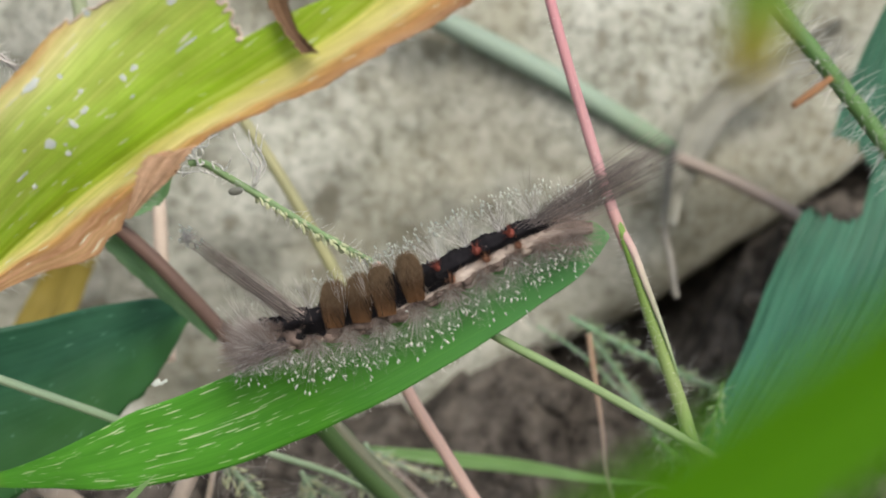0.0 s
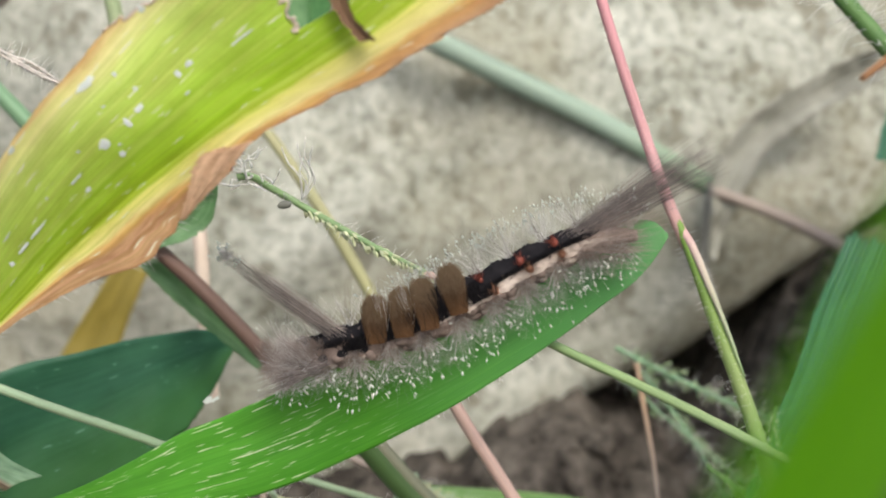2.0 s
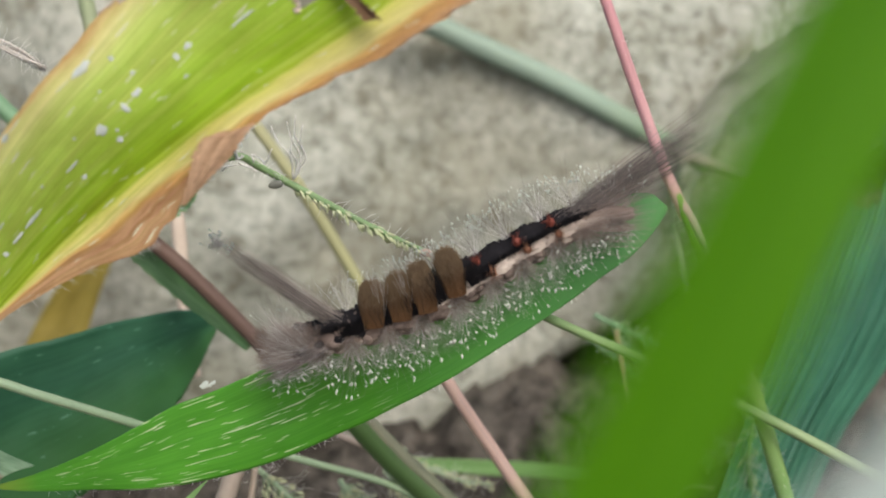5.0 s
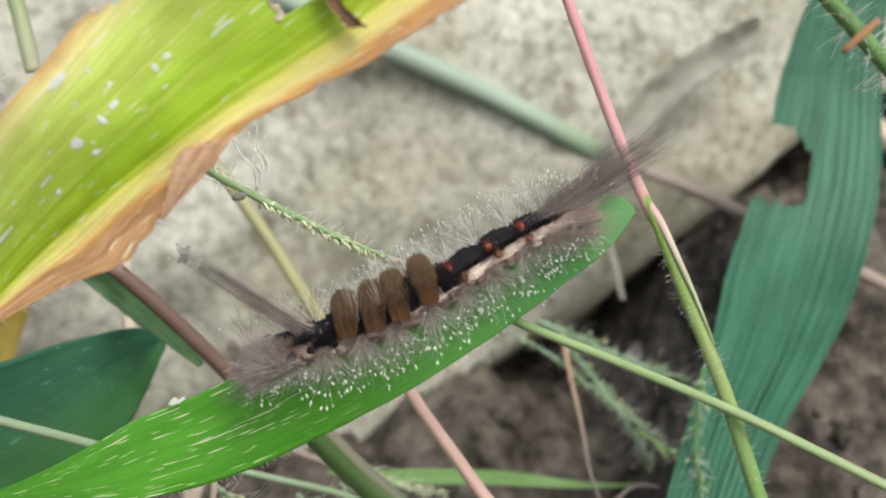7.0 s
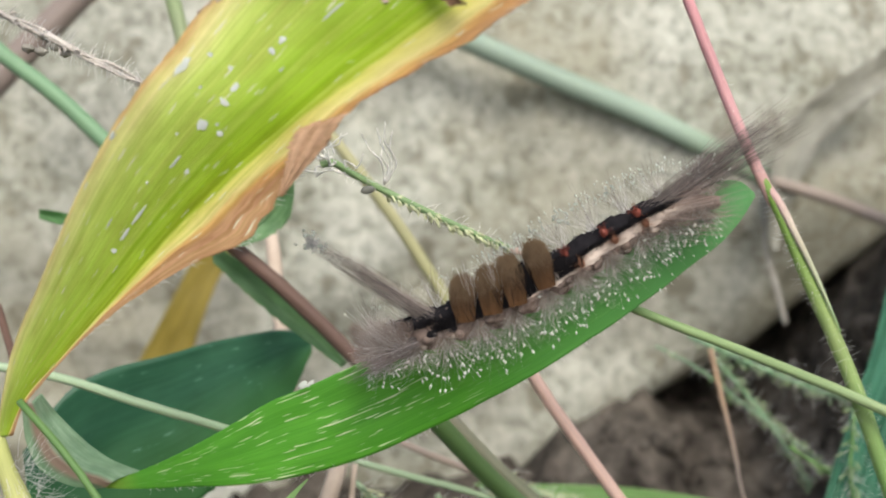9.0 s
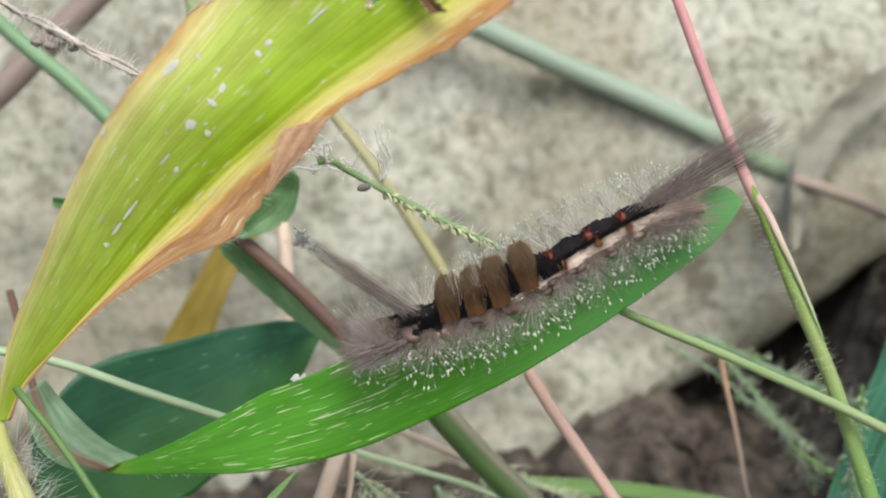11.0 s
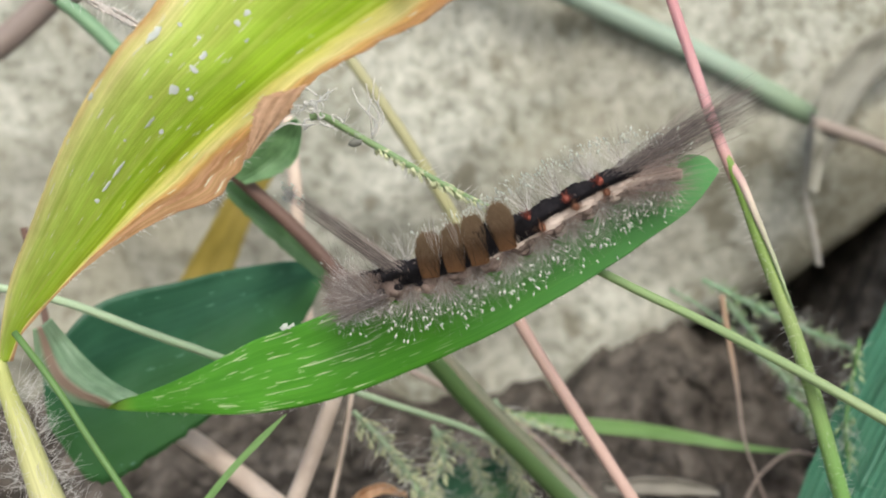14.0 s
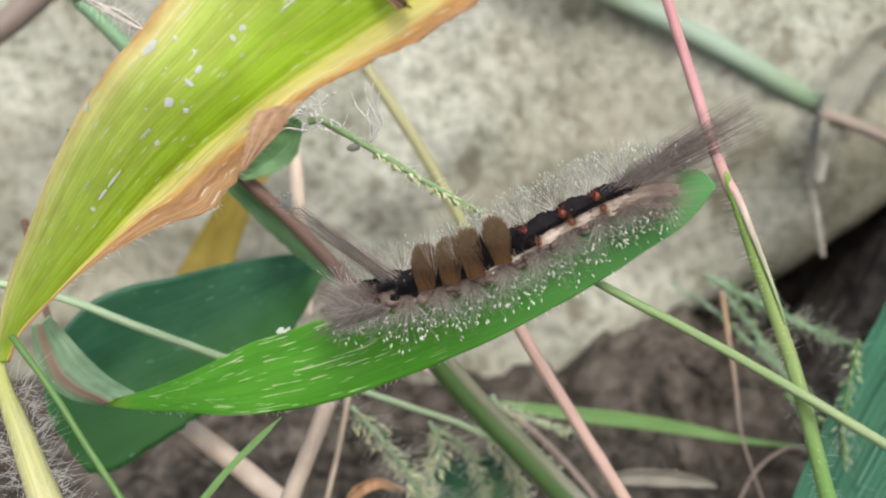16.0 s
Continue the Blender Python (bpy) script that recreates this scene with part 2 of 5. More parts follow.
# haze and gloss over the tip half are put into this blade's colour
GREEN_LEAF = leaf_material("fresh_green_blade", (0.06, 0.29, 0.018), (0.13, 0.43, 0.042), 40, 0.082, through_share=0.2, edge=([(0.0, (0.7, 0.7, 0.7)), (0.08, (0, 0, 0))], 0, (0.4, 0.5, 0.08)), fade=[(0.06, (0, 0, 0)), (0.12, (1, 1, 1)), (0.44, (0.9, 0.9, 0.9)), (0.6, (0.05, 0.05, 0.05))], tip_haze=([(0.55, (0, 0, 0)), (0.82, (0.5, 0.5, 0.5)), (0.95, (0.8, 0.8, 0.8))], (0.16, 0.45, 0.18)))
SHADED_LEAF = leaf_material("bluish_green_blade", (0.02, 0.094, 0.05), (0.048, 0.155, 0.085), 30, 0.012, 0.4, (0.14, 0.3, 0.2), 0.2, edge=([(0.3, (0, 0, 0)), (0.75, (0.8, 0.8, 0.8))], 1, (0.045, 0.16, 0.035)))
STRIPED_LEAF = leaf_material("grey_green_striped_blade", (0.013, 0.068, 0.034), (0.072, 0.225, 0.138), 24, 0.0, 0.4, (0.4, 0.55, 0.5), through_share=0.15)
NEAR_LEAF = leaf_material("bright_green_near_blade", (0.07, 0.262, 0.002), (0.13, 0.36, 0.005), 9, 0.0, 0.5, through_share=0.4)
DROOPING = leaf_material("ochre_tipped_blade", (0.14, 0.3, 0.03), (0.24, 0.42, 0.06), 9, 0.0, 0.5, through_share=0.3, edge=([(0.004, (1, 1, 1)), (0.012, (0, 0, 0))], 0, (0.4, 0.33, 0.06)))
WHITISH = leaf_material("whitish_blue_blade", (0.5, 0.6, 0.56), (0.66, 0.76, 0.72), 8, 0.0, 0.5)
GRASS_GREEN = leaf_material("grass_green_blade", (0.05, 0.17, 0.045), (0.12, 0.29, 0.09), 10, 0.0)
WEED_LEAF = leaf_material("soft_green_weed_leaf", (0.1, 0.24, 0.09), (0.24, 0.42, 0.2), 9, 0.0, through_share=0.4)
LIGHT_GRASS = leaf_material("light_grass_blade", (0.15, 0.3, 0.09), (0.25, 0.44, 0.16), 10, 0.0)
OCHRE_LEAF = leaf_material("ochre_dying_blade", (0.22, 0.18, 0.03), (0.4, 0.31, 0.07), 14, 0.0)
SHEATH = leaf_material("pale_sheath", (0.17, 0.34, 0.17), (0.42, 0.58, 0.4), 18, 0.0, through_share=0.4, edge=([(0.12, (0, 0, 0)), (0.24, (0.85, 0.85, 0.85)), (0.36, (0.85, 0.85, 0.85)), (0.46, (0, 0, 0))], 1, (0.4, 0.25, 0.2)))



def thin_membrane(m, share):
    """Let part of the light pass straight through a dry, skin-thin leaf base."""
    nt = m.node_tree
    out = nt.nodes["Material Output"]
    was = out.inputs[0].links[0].from_socket
    clear = nt.nodes.new("ShaderNodeBsdfTransparent")
    ms = nt.nodes.new("ShaderNodeMixShader")
    ms.inputs[0].default_value = share
    nt.links.new(was, ms.inputs[1])
    nt.links.new(clear.outputs[0], ms.inputs[2])
    nt.links.new(ms.outputs[0], out.inputs[0])


thin_membrane(SHEATH, 0.25)
CURLED = leaf_material("ridged_dry_margin", (0.56, 0.33, 0.18), (0.84, 0.6, 0.4), 16, 0.0, 0.8, through_share=0.25, along=9.0)
BROWN_DRY = plain_material("dry_brown_leaf", (0.11, 0.06, 0.03), (0.3, 0.19, 0.11), 500, 0.8, share=0.15)
TAN_DRY = plain_material("dry_tan_leaf", (0.45, 0.22, 0.1), (0.88, 0.62, 0.4), 1600, 0.8, stretch=(1, 1, 0.35), bump_d=0.0004, share=0.3)
STRAW = plain_material("bleached_straw", (0.48, 0.38, 0.29), (0.74, 0.63, 0.52), 400, 0.7)
ASH_DRY = plain_material("ash_grey_dry_spike", (0.34, 0.31, 0.28), (0.66, 0.62, 0.56), 900, 0.8)
FADED = leaf_material("faded_grey_green_leaf", (0.2, 0.2, 0.165), (0.42, 0.42, 0.35), 7, 0.0, 0.8, through_share=0.2)
GREY_DRY = plain_material("grey_withered_leaf", (0.22, 0.21, 0.18), (0.38, 0.365, 0.315), 350, 0.85, share=0.1)
SHEATH_EDGE = stem_material("whitish_sheath_edge", [(0.0, (0.28, 0.46, 0.18)), (0.4, (0.5, 0.55, 0.36)), (0.8, (0.66, 0.56, 0.46)), (1.0, (0.66, 0.42, 0.4))])
PINK_STEM = stem_material("pink_stem", [(0.0, (0.62, 0.42, 0.34)), (0.2, (0.68, 0.4, 0.4)), (1.0, (0.66, 0.3, 0.33))])
SHEATH_STEM = stem_material("green_sheath", [(0.0, (0.09, 0.31, 0.075)), (0.6, (0.12, 0.34, 0.075)), (0.86, (0.3, 0.4, 0.15)), (1.0, (0.22, 0.38, 0.08))])
LIME_STEM = stem_material("yellow_green_stem", [(0.0, (0.26, 0.4, 0.16)), (0.4, (0.33, 0.42, 0.22)), (1.0, (0.4, 0.43, 0.28))])
PALE_STEM = stem_material("pale_green_stem", [(0.0, (0.42, 0.56, 0.36)), (1.0, (0.36, 0.5, 0.3))])
TEAL_STEM = stem_material("grey_green_stem", [(0.0, (0.27, 0.37, 0.28)), (0.35, (0.33, 0.43, 0.34)), (0.8, (0.35, 0.46, 0.36)), (1.0, (0.28, 0.39, 0.25))])
GREY_STRIP = stem_material("pale_grey_strip", [(0.0, (0.3, 0.28, 0.21)), (0.6, (0.24, 0.26, 0.16)), (1.0, (0.4, 0.37, 0.32))])
DARK_STEM = stem_material("dark_green_stem", [(0.0, (0.085, 0.165, 0.05)), (1.0, (0.11, 0.19, 0.07))])
FLESH_STEM = stem_material("salmon_stem", [(0.0, (0.66, 0.46, 0.38)), (1.0, (0.66, 0.48, 0.4))])
RUSSET_STEM = stem_material("red_brown_stem", [(0.0, (0.17, 0.1, 0.075)), (1.0, (0.19, 0.125, 0.1))])
MAIZE_STEM = stem_material("pale_yellow_maize_stem", [(0.0, (0.6, 0.6, 0.26)), (0.7, (0.74, 0.72, 0.42)), (1.0, (0.52, 0.56, 0.2))])
GRASS_STEM = stem_material("green_stem", [(0.0, (0.12, 0.24, 0.07)), (1.0, (0.14, 0.28, 0.09))])
BEIGE_STEM = stem_material("beige_green_stem", [(0.0, (0.45, 0.44, 0.25)), (1.0, (0.4, 0.4, 0.2))])
DULL_PINK = stem_material("dull_pinkish_brown_stem", [(0.0, (0.36, 0.3, 0.25)), (1.0, (0.33, 0.27, 0.23))])
BROWN_STEM = stem_material("grey_brown_stem", [(0.0, (0.33, 0.27, 0.235)), (1.0, (0.3, 0.25, 0.22))])
ORANGE_STEM = stem_material("orange_brown_dry_stem", [(0.0, (0.36, 0.25, 0.17)), (0.12, (0.45, 0.31, 0.2)), (0.35, (0.36, 0.3, 0.26)), (1.0, (0.2, 0.16, 0.13))])
SOFT_STEM = stem_material("soft_green_stem", [(0.0, (0.22, 0.38, 0.22)), (1.0, (0.24, 0.42, 0.24))])
SPIKE_STEM = stem_material("light_green_spike", [(0.0, (0.26, 0.4, 0.18)), (1.0, (0.28, 0.42, 0.2))])
SPIKELET = plain_material("pale_spikelet", (0.44, 0.5, 0.27), (0.7, 0.72, 0.48), 900, 0.6)
WEED_GRAIN = plain_material("green_weed_grain", (0.18, 0.28, 0.13), (0.38, 0.47, 0.27), 700, 0.7)
WHITE_FLECK = plain_material("white_fleck", (0.46, 0.54, 0.46), (0.68, 0.73, 0.68), 900, 0.8)
HUSK = plain_material("grey_husk", (0.1, 0.11, 0.09), (0.22, 0.22, 0.19), 900, 0.6)
ORANGE = plain_material("orange_brown_twig", (0.25, 0.12, 0.055), (0.36, 0.19, 0.09), 600, 0.7)
FINE_HAIR = plain_material("fine_white_hair", (0.7, 0.7, 0.66), (0.85, 0.85, 0.8), 900, 0.5, share=0.3)
BODY_BLACK = plain_material("velvety_black_back", (0.008, 0.008, 0.01), (0.026, 0.024, 0.026), 900, 1.0, spec=0.05)
BODY_SIDE = plain_material("mottled_grey_brown_flank", (0.07, 0.052, 0.045), (0.34, 0.26, 0.22), 1100, 0.8, bump_d=0.0003)
BODY_LINE = plain_material("cream_side_line", (0.26, 0.2, 0.165), (0.7, 0.61, 0.53), 900, 0.7, bump_d=0.0003)
# last stop pales the bristle ends: light on the tuft tops put into colour
TUFT = stem_material("rusty_brown_bristles", [(0.0, (0.17, 0.085, 0.036)), (0.5, (0.16, 0.088, 0.042)), (0.8, (0.145, 0.088, 0.048)), (1.0, (0.235, 0.165, 0.098))], 0.9, 0.0)
TUFT_CORE = plain_material("brown_tuft_core", (0.06, 0.035, 0.015), (0.13, 0.075, 0.03), 1500, 0.9)
RED_WART = plain_material("brick_red_wart", (0.13, 0.03, 0.022), (0.28, 0.075, 0.05), 900, 0.5)
ORANGE_WART = plain_material("dull_orange_wart", (0.2, 0.085, 0.05), (0.34, 0.17, 0.1), 900, 0.5)
TAWNY_HAIR = plain_material("tawny_grey_hair", (0.26, 0.2, 0.17), (0.5, 0.4, 0.34), 900, 0.7, share=0.15)
DARK_HAIR = plain_material("dark_grey_hair", (0.1, 0.085, 0.08), (0.22, 0.19, 0.175), 900, 0.6)
GREY_HAIR = plain_material("brownish_grey_hair", (0.3, 0.25, 0.22), (0.5, 0.44, 0.4), 900, 0.6, share=0.2)
SIDE_HAIR = plain_material("translucent_brown_hair", (0.2, 0.165, 0.135), (0.4, 0.34, 0.28), 900, 0.5, share=0.3)
PALE_FUZZ = plain_material("pale_grey_fuzz", (0.54, 0.55, 0.49), (0.74, 0.75, 0.69), 900, 0.6, share=0.4)
WHITE_HAIR = plain_material("silvery_white_hair", (0.74, 0.73, 0.7), (0.92, 0.91, 0.88), 900, 0.5, share=0.3)
WHITE_TIP = plain_material("white_hair_tip", (0.64, 0.71, 0.62), (0.82, 0.86, 0.79), 900, 0.6, share=0.3)

# ---- geometry helpers (all in centimetres) ----


def arr(p):
    return np.array(p, float)


def glide(points, n):
    """n points on a smooth curve through the given ones."""
    p = arr(points)
    if len(p) == 2:
        return p[0] + (p[1] - p[0]) * np.linspace(0, 1, n)[:, None]
    d = np.r_[0, np.cumsum(np.linalg.norm(np.diff(p, axis=0), axis=1))]
    tan = np.gradient(p, d, axis=0)
    s = np.linspace(0, d[-1], n)
    k = np.clip(np.searchsorted(d, s, side="right") - 1, 0, len(p) - 2)
    h = (d[k + 1] - d[k])[:, None]
    t = ((s - d[k]) / h[:, 0])[:, None]
    return ((2 * t**3 - 3 * t**2 + 1) * p[k] + (t**3 - 2 * t**2 + t) * h * tan[k] + (-2 * t**3 + 3 * t**2) * p[k + 1] + (t**3 - t**2) * h * tan[k + 1])


def unit(v):
    return v / (np.linalg.norm(v, axis=-1, keepdims=True) + 1e-12)


class Shape:
    def __init__(self):
        self.v, self.f, self.uv, self.n = [], [], [], 0

    def add(self, v, f, uv=None):
        v = arr(v)
        self.v.append(v)
        self.f += [tuple(int(i) + self.n for i in q) for q in f]
        self.uv.append(np.zeros((len(v), 2)) if uv is None else arr(uv))
        self.n += len(v)
        return self


def part(name, shape, material, parent=None, label="", smooth=True, kind=""):
    me = bpy.data.meshes.new(name)
    v = np.concatenate(shape.v) * CM
    me.from_pydata(v.tolist(), [], shape.f)
    uv = np.concatenate(shape.uv)
    layer = me.uv_layers.new(name="UVMap")
    idx = np.zeros(len(me.loops), int)
    me.loops.foreach_get("vertex_index", idx)
    layer.data.foreach_set("uv", uv[idx].ravel())
    me.materials.append(material)
    if smooth:
        me.polygons.foreach_set("use_smooth", np.ones(len(me.polygons), bool))
    me.update()
    ob = new(name, me)
    if parent:
        ob.parent = parent
    if kind:
        tagged(ob, kind=kind)
    if label:
        tagged(ob, label)
    return ob


def thing(name, base, label, category, group=""):
    ob = new(name)
    ob.empty_display_size = 0.005
    return tagged(ob, label, category, group)


def tube(points, radii, n=24, sides=10, flat=1.0, wobble=0.0, caps=True, seed=0):
    """A round stem along a curve. radii: along it."""
    rng = np.random.default_rng(seed)
    c = glide(points, n)
    r = np.interp(np.linspace(0, 1, n), np.linspace(0, 1, len(radii)), radii)
    t = unit(np.gradient(c, axis=0))
    ref = np.array([0, -1, 0.2]) if abs(t[:, 1]).mean() < 0.8 else np.array([1.0, 0, 0])
    a = unit(np.cross(t, ref))
    b = np.cross(t, a)
    ang = np.linspace(0, 2 * np.pi, sides, endpoint=False)
    v = c[:, None] + r[:, None, None] * (np.cos(ang)[None, :, None] * a[:, None] + flat * np.sin(ang)[None, :, None] * b[:, None])
    if wobble:
        v = v + rng.normal(0, wobble, v.shape)
    uv = np.stack(np.meshgrid(np.linspace(0, 1, n), np.abs(np.linspace(-1, 1, sides, endpoint=False)), indexing="ij"), -1).reshape(-1, 2)
    f = []
    for i in range(n - 1):
        for j in range(sides):
            k = (j + 1) % sides
            f.append((i * sides + j, i * sides + k, (i + 1) * sides + k, (i + 1) * sides + j))
    v = v.reshape(-1, 3)
    if caps:
        v = np.concatenate([v, c[:1], c[-1:]])
        uv = np.concatenate([uv, [[0, 0.5]], [[1, 0.5]]])
        m = n * sides
        for j in range(sides):
            k = (j + 1) % sides
            f.append((k, j, m))
            f.append(((n - 1) * sides + j, (n - 1) * sides + k, m + 1))
    return v, f, uv


def blob(centre, axes, rings=8, sides=10, rough=0.0, seed=0):
    """A rounded lump; axes: three half-axis vectors."""
    rng = np.random.default_rng(seed)
    v, uv = [], []
    A = arr(axes)
    for i in range(rings + 1):
        th = np.pi * i / rings
        for j in range(sides):
            ph = 2 * np.pi * j / sides
            s = 1 + (rng.normal(0, rough) if rough else 0)
            d = np.array([np.sin(th) * np.cos(ph), np.sin(th) * np.sin(ph), np.cos(th)]) * s
            v.append(arr(centre) + d @ A)
            uv.append((i / rings, j / sides))
    f = [(i * sides + j, i * sides + (j + 1) % sides, (i + 1) * sides + (j + 1) % sides, (i + 1) * sides + j) for i in range(rings) for j in range(sides)]
    return v, f, uv


def blade(edge_a, edge_b, nu=60, nv=18, crease=0.0, crease_at=0.5, arch=0.0, ripple=0.0, thick=0.02, end=None, face=(0, -1, 0), seed=0, ragged=(0.0, 0.0), spine=None, ribs=(0, 0.0)):
    """A leaf blade lofted between two margins, with a fold along its midrib, a front and a back. end(v): how far along it reaches."""
    rng = np.random.default_rng(seed)
    a, b = glide(edge_a, 200), glide(edge_b, 200)
    vs = np.linspace(0, 1, nv)
    us = np.linspace(0, 1, nu)
    ua = us[:, None] * (np.array([end(v) for v in vs]) if end else np.ones(nv))[None]
    k = ua * 199
    i0 = np.clip(k.astype(int), 0, 198)
    w = (k - i0)[..., None]
    pa, pb = a[i0] * (1 - w) + a[i0 + 1] * w, b[i0] * (1 - w) + b[i0 + 1] * w
    vv = np.repeat(vs[None], nu, 0)
    if ragged[0] or ragged[1]:
        wa = np.array([noise.noise(Vector((x * 23.0, seed, 0))) + 0.6 * noise.noise(Vector((x * 61.0, seed, 3))) for x in us]) * ragged[0]
        wb = np.array([noise.noise(Vector((x * 23.0, seed, 7))) + 0.6 * noise.noise(Vector((x * 61.0, seed, 9))) for x in us]) * ragged[1]
        vv = vv + wa[:, None] * (1 - vv) ** 6 + wb[:, None] * vv**6
    mid = pa + (pb - pa) * vv[..., None]
    if spine:
        m0 = glide(spine, 200)
        pm = m0[i0] * (1 - w) + m0[i0 + 1] * w
        q, cv = vv[..., None], crease_at
        mid = np.where(q < cv, pa + (pm - pa) * q / cv, pm + (pb - pm) * (q - cv) / (1 - cv))
    along = unit(np.gradient(mid, axis=0))
    nrm = unit(np.cross(along, unit(pb - pa + 1e-9)))
    nrm *= np.sign((nrm @ arr(face)).mean())
    width = np.linalg.norm(pb - pa, axis=-1)
    prof = np.where(vv < crease_at, vv / crease_at, (1 - vv) / (1 - crease_at))
    lift = width * (-crease * prof + arch * 4 * vv * (1 - vv))
    if ripple:
        for i in range(nu):
            for j in range(nv):
                q = mid[i, j]
                lift[i, j] += ripple * noise.noise(Vector((q[0] * 1.1 + seed, q[1] * 1.1, q[2] * 1.1))) + 0.3 * ripple * noise.noise(Vector((q[0] * 4, q[1] * 4 + seed, q[2] * 4)))
    if ribs[0]:
        lift = lift + ribs[1] * np.cos(2 * np.pi * ribs[0] * vv)
    top = mid + nrm * lift[..., None]
    taper = np.minimum(1, 6 * np.minimum(vv, 1 - vv) + 0.15)[..., None]
    low = top - nrm * thick * taper
    uv = np.stack([ua, np.repeat(vs[None], nu, 0)], -1).reshape(-1, 2)
    g = lambda i, j: i * nv + j
    m = nu * nv
    f = [(g(i, j), g(i, j + 1), g(i + 1, j + 1), g(i + 1, j)) for i in range(nu - 1) for j in range(nv - 1)]
    f += [(q[3] + m, q[2] + m, q[1] + m, q[0] + m) for q in list(f)]
    rim = [(g(i, 0), g(i + 1, 0)) for i in range(nu - 1)] + [(g(nu - 1, j), g(nu - 1, j + 1)) for j in range(nv - 1)]
    rim += [(g(i + 1, nv - 1), g(i, nv - 1)) for i in range(nu - 1)] + [(g(0, j + 1), g(0, j)) for j in range(nv - 1)]
    f += [(p, q, q + m, p + m) for p, q in rim]
    return np.concatenate([top.reshape(-1, 3), low.reshape(-1, 3)]), f, np.concatenate([uv, uv]), top, nrm


def hair_shape(roots, tips, r0, r1=0.2, bend=0.15, rng=None, steps=3):
    """Fine tapered three-sided hairs, slightly bent."""
    s = Shape()
    rng = rng or np.random.default_rng(3)
    roots, tips = arr(roots), arr(tips)
    L = np.linalg.norm(tips - roots, axis=1)
    side = unit(np.cross(unit(tips - roots), rng.normal(size=roots.shape)))
    V, F, U, n = [], [], [], 0
    ang = np.array([0, 2.094, 4.189])
    tone = np.random.default_rng(len(roots)).uniform(0, 1, len(roots))
    for p, q, l, sd, own in zip(roots, tips, L, side, tone):
        d = unit(q - p)
        e = np.cross(d, sd)
        for k in range(steps + 1):
            t = k / steps
            c = p + (q - p) * t + sd * l * bend * t * (1 - t)
            r = r0 * (1 - t) + r0 * r1 * t
            for x in ang:
                V.append(c + r * (np.cos(x) * sd + np.sin(x) * e))
                U.append((t, own))
        for k in range(steps):
            for x in range(3):
                y = (x + 1) % 3
                F.append((n + 3 * k + x, n + 3 * k + y, n + 3 * k + 3 + y, n + 3 * k + 3 + x))
        n += 3 * (steps + 1)
    return s.add(V, F, U)


def bead_shape(centres, radius, rng=None, ways=None):
    """Small beads, drawn out along the hair that carries them."""
    s = Shape()
    rng = rng or np.random.default_rng(5)
    o = arr([(1, 0, 0), (-1, 0, 0), (0, 1, 0), (0, -1, 0), (0, 0, 1), (0, 0, -1)])
    f = [(0, 2, 4), (2, 1, 4), (1, 3, 4), (3, 0, 4), (2, 0, 5), (1, 2, 5), (3, 1, 5), (0, 3, 5)]
    ways = rng.normal(size=(len(centres), 3)) if ways is None else ways
    for c, w in zip(centres, unit(arr(ways))):
        e = o + (o @ w)[:, None] * w * rng.uniform(0.6, 1.8)
        s.add(arr(c) + e * radius * rng.uniform(0.6, 1.25), f)
    return s


def rooted(points):
    """The same stem carried on from its last point down into the soil."""
    p = arr(points)
    way = unit(p[-1] - p[-2])
    drop = p[-1][2] + 0.3
    if drop < 0.4:
        return p
    foot = p[-1] + arr((way[0], way[1], 0)) * drop * 0.35 - arr((0, 0, drop))
    mid = p[-1] + way * drop * 0.45
    mid[2] = max(mid[2], 0.4 * p[-1][2])
    return np.concatenate([p, [mid, foot]])


def stem_hairs(points, radius, length, count, seed, lo=0.0, hi=1.0, r=0.004, lean=0.3):
    rng = np.random.default_rng(seed)
    c = glide(points, 200)
    k = rng.integers(int(lo * 198), max(int(hi * 198), int(lo * 198) + 1), count)
    t = unit(np.gradient(c, axis=0))[k]
    d = unit(np.cross(t, rng.normal(size=(count, 3))))
    root = c[k] + d * radius * 0.9
    return hair_shape(root, root + unit(d + t * rng.normal(0, lean, (count, 1))) * length * rng.uniform(0.4, 1.1, (count, 1)), r, 0.3, 0.2, rng)


# ---- ground and stone ----


def ease(q):
    q = min(1.0, max(0.0, q))
    return q * q * (3 - 2 * q)


def soil_height(x, y):
    near = max(0.0, 1 - (abs(x) / 60) ** 2) * max(0.0, 1 - (abs(y - 18) / 45) ** 2)
    z = 0.0
    if near > 0:
        q = Vector((x * 0.35, y * 0.35, 0))
        z += near * (0.4 * noise.noise(q) + 0.4 * noise.noise(q * 2.7) + 0.4 * noise.noise(q * 6.1) + 0.3 * abs(noise.noise(q * 13.0)))
        # soil heaped against the stone's foot, with a hollow where the edge climbs
        foot = float(np.interp(x, (-30, -1, 2.1, 3.0, 3.7, 4.4, 5.0, 6.4), (-0.2, -0.1, 0.15, 0.9, 1.6, 1.6, 1.1, 0.8)))
        heap = ease((x + 30) / 20) * (1 - 0.85 * ease((x - 5.8) / 1.6))
        z += near * heap * foot * ease((y - 17.2) / 3.6) * (1 + 0.35 * noise.noise(q * 1.9))
        z -= near * 1.6 * math.exp(-(((x - 5.5) / 1.2) ** 2) - ((y - 19.2) / 1.8) ** 2)
        z += near * 4.6 * ease((x - 6.3) / 2.5) * ease((y - 14.5) / 4.5)
    return z + 14 * ease((y - 26) / 14) * max(0.0, 1 - (abs(x) / 70) ** 2)


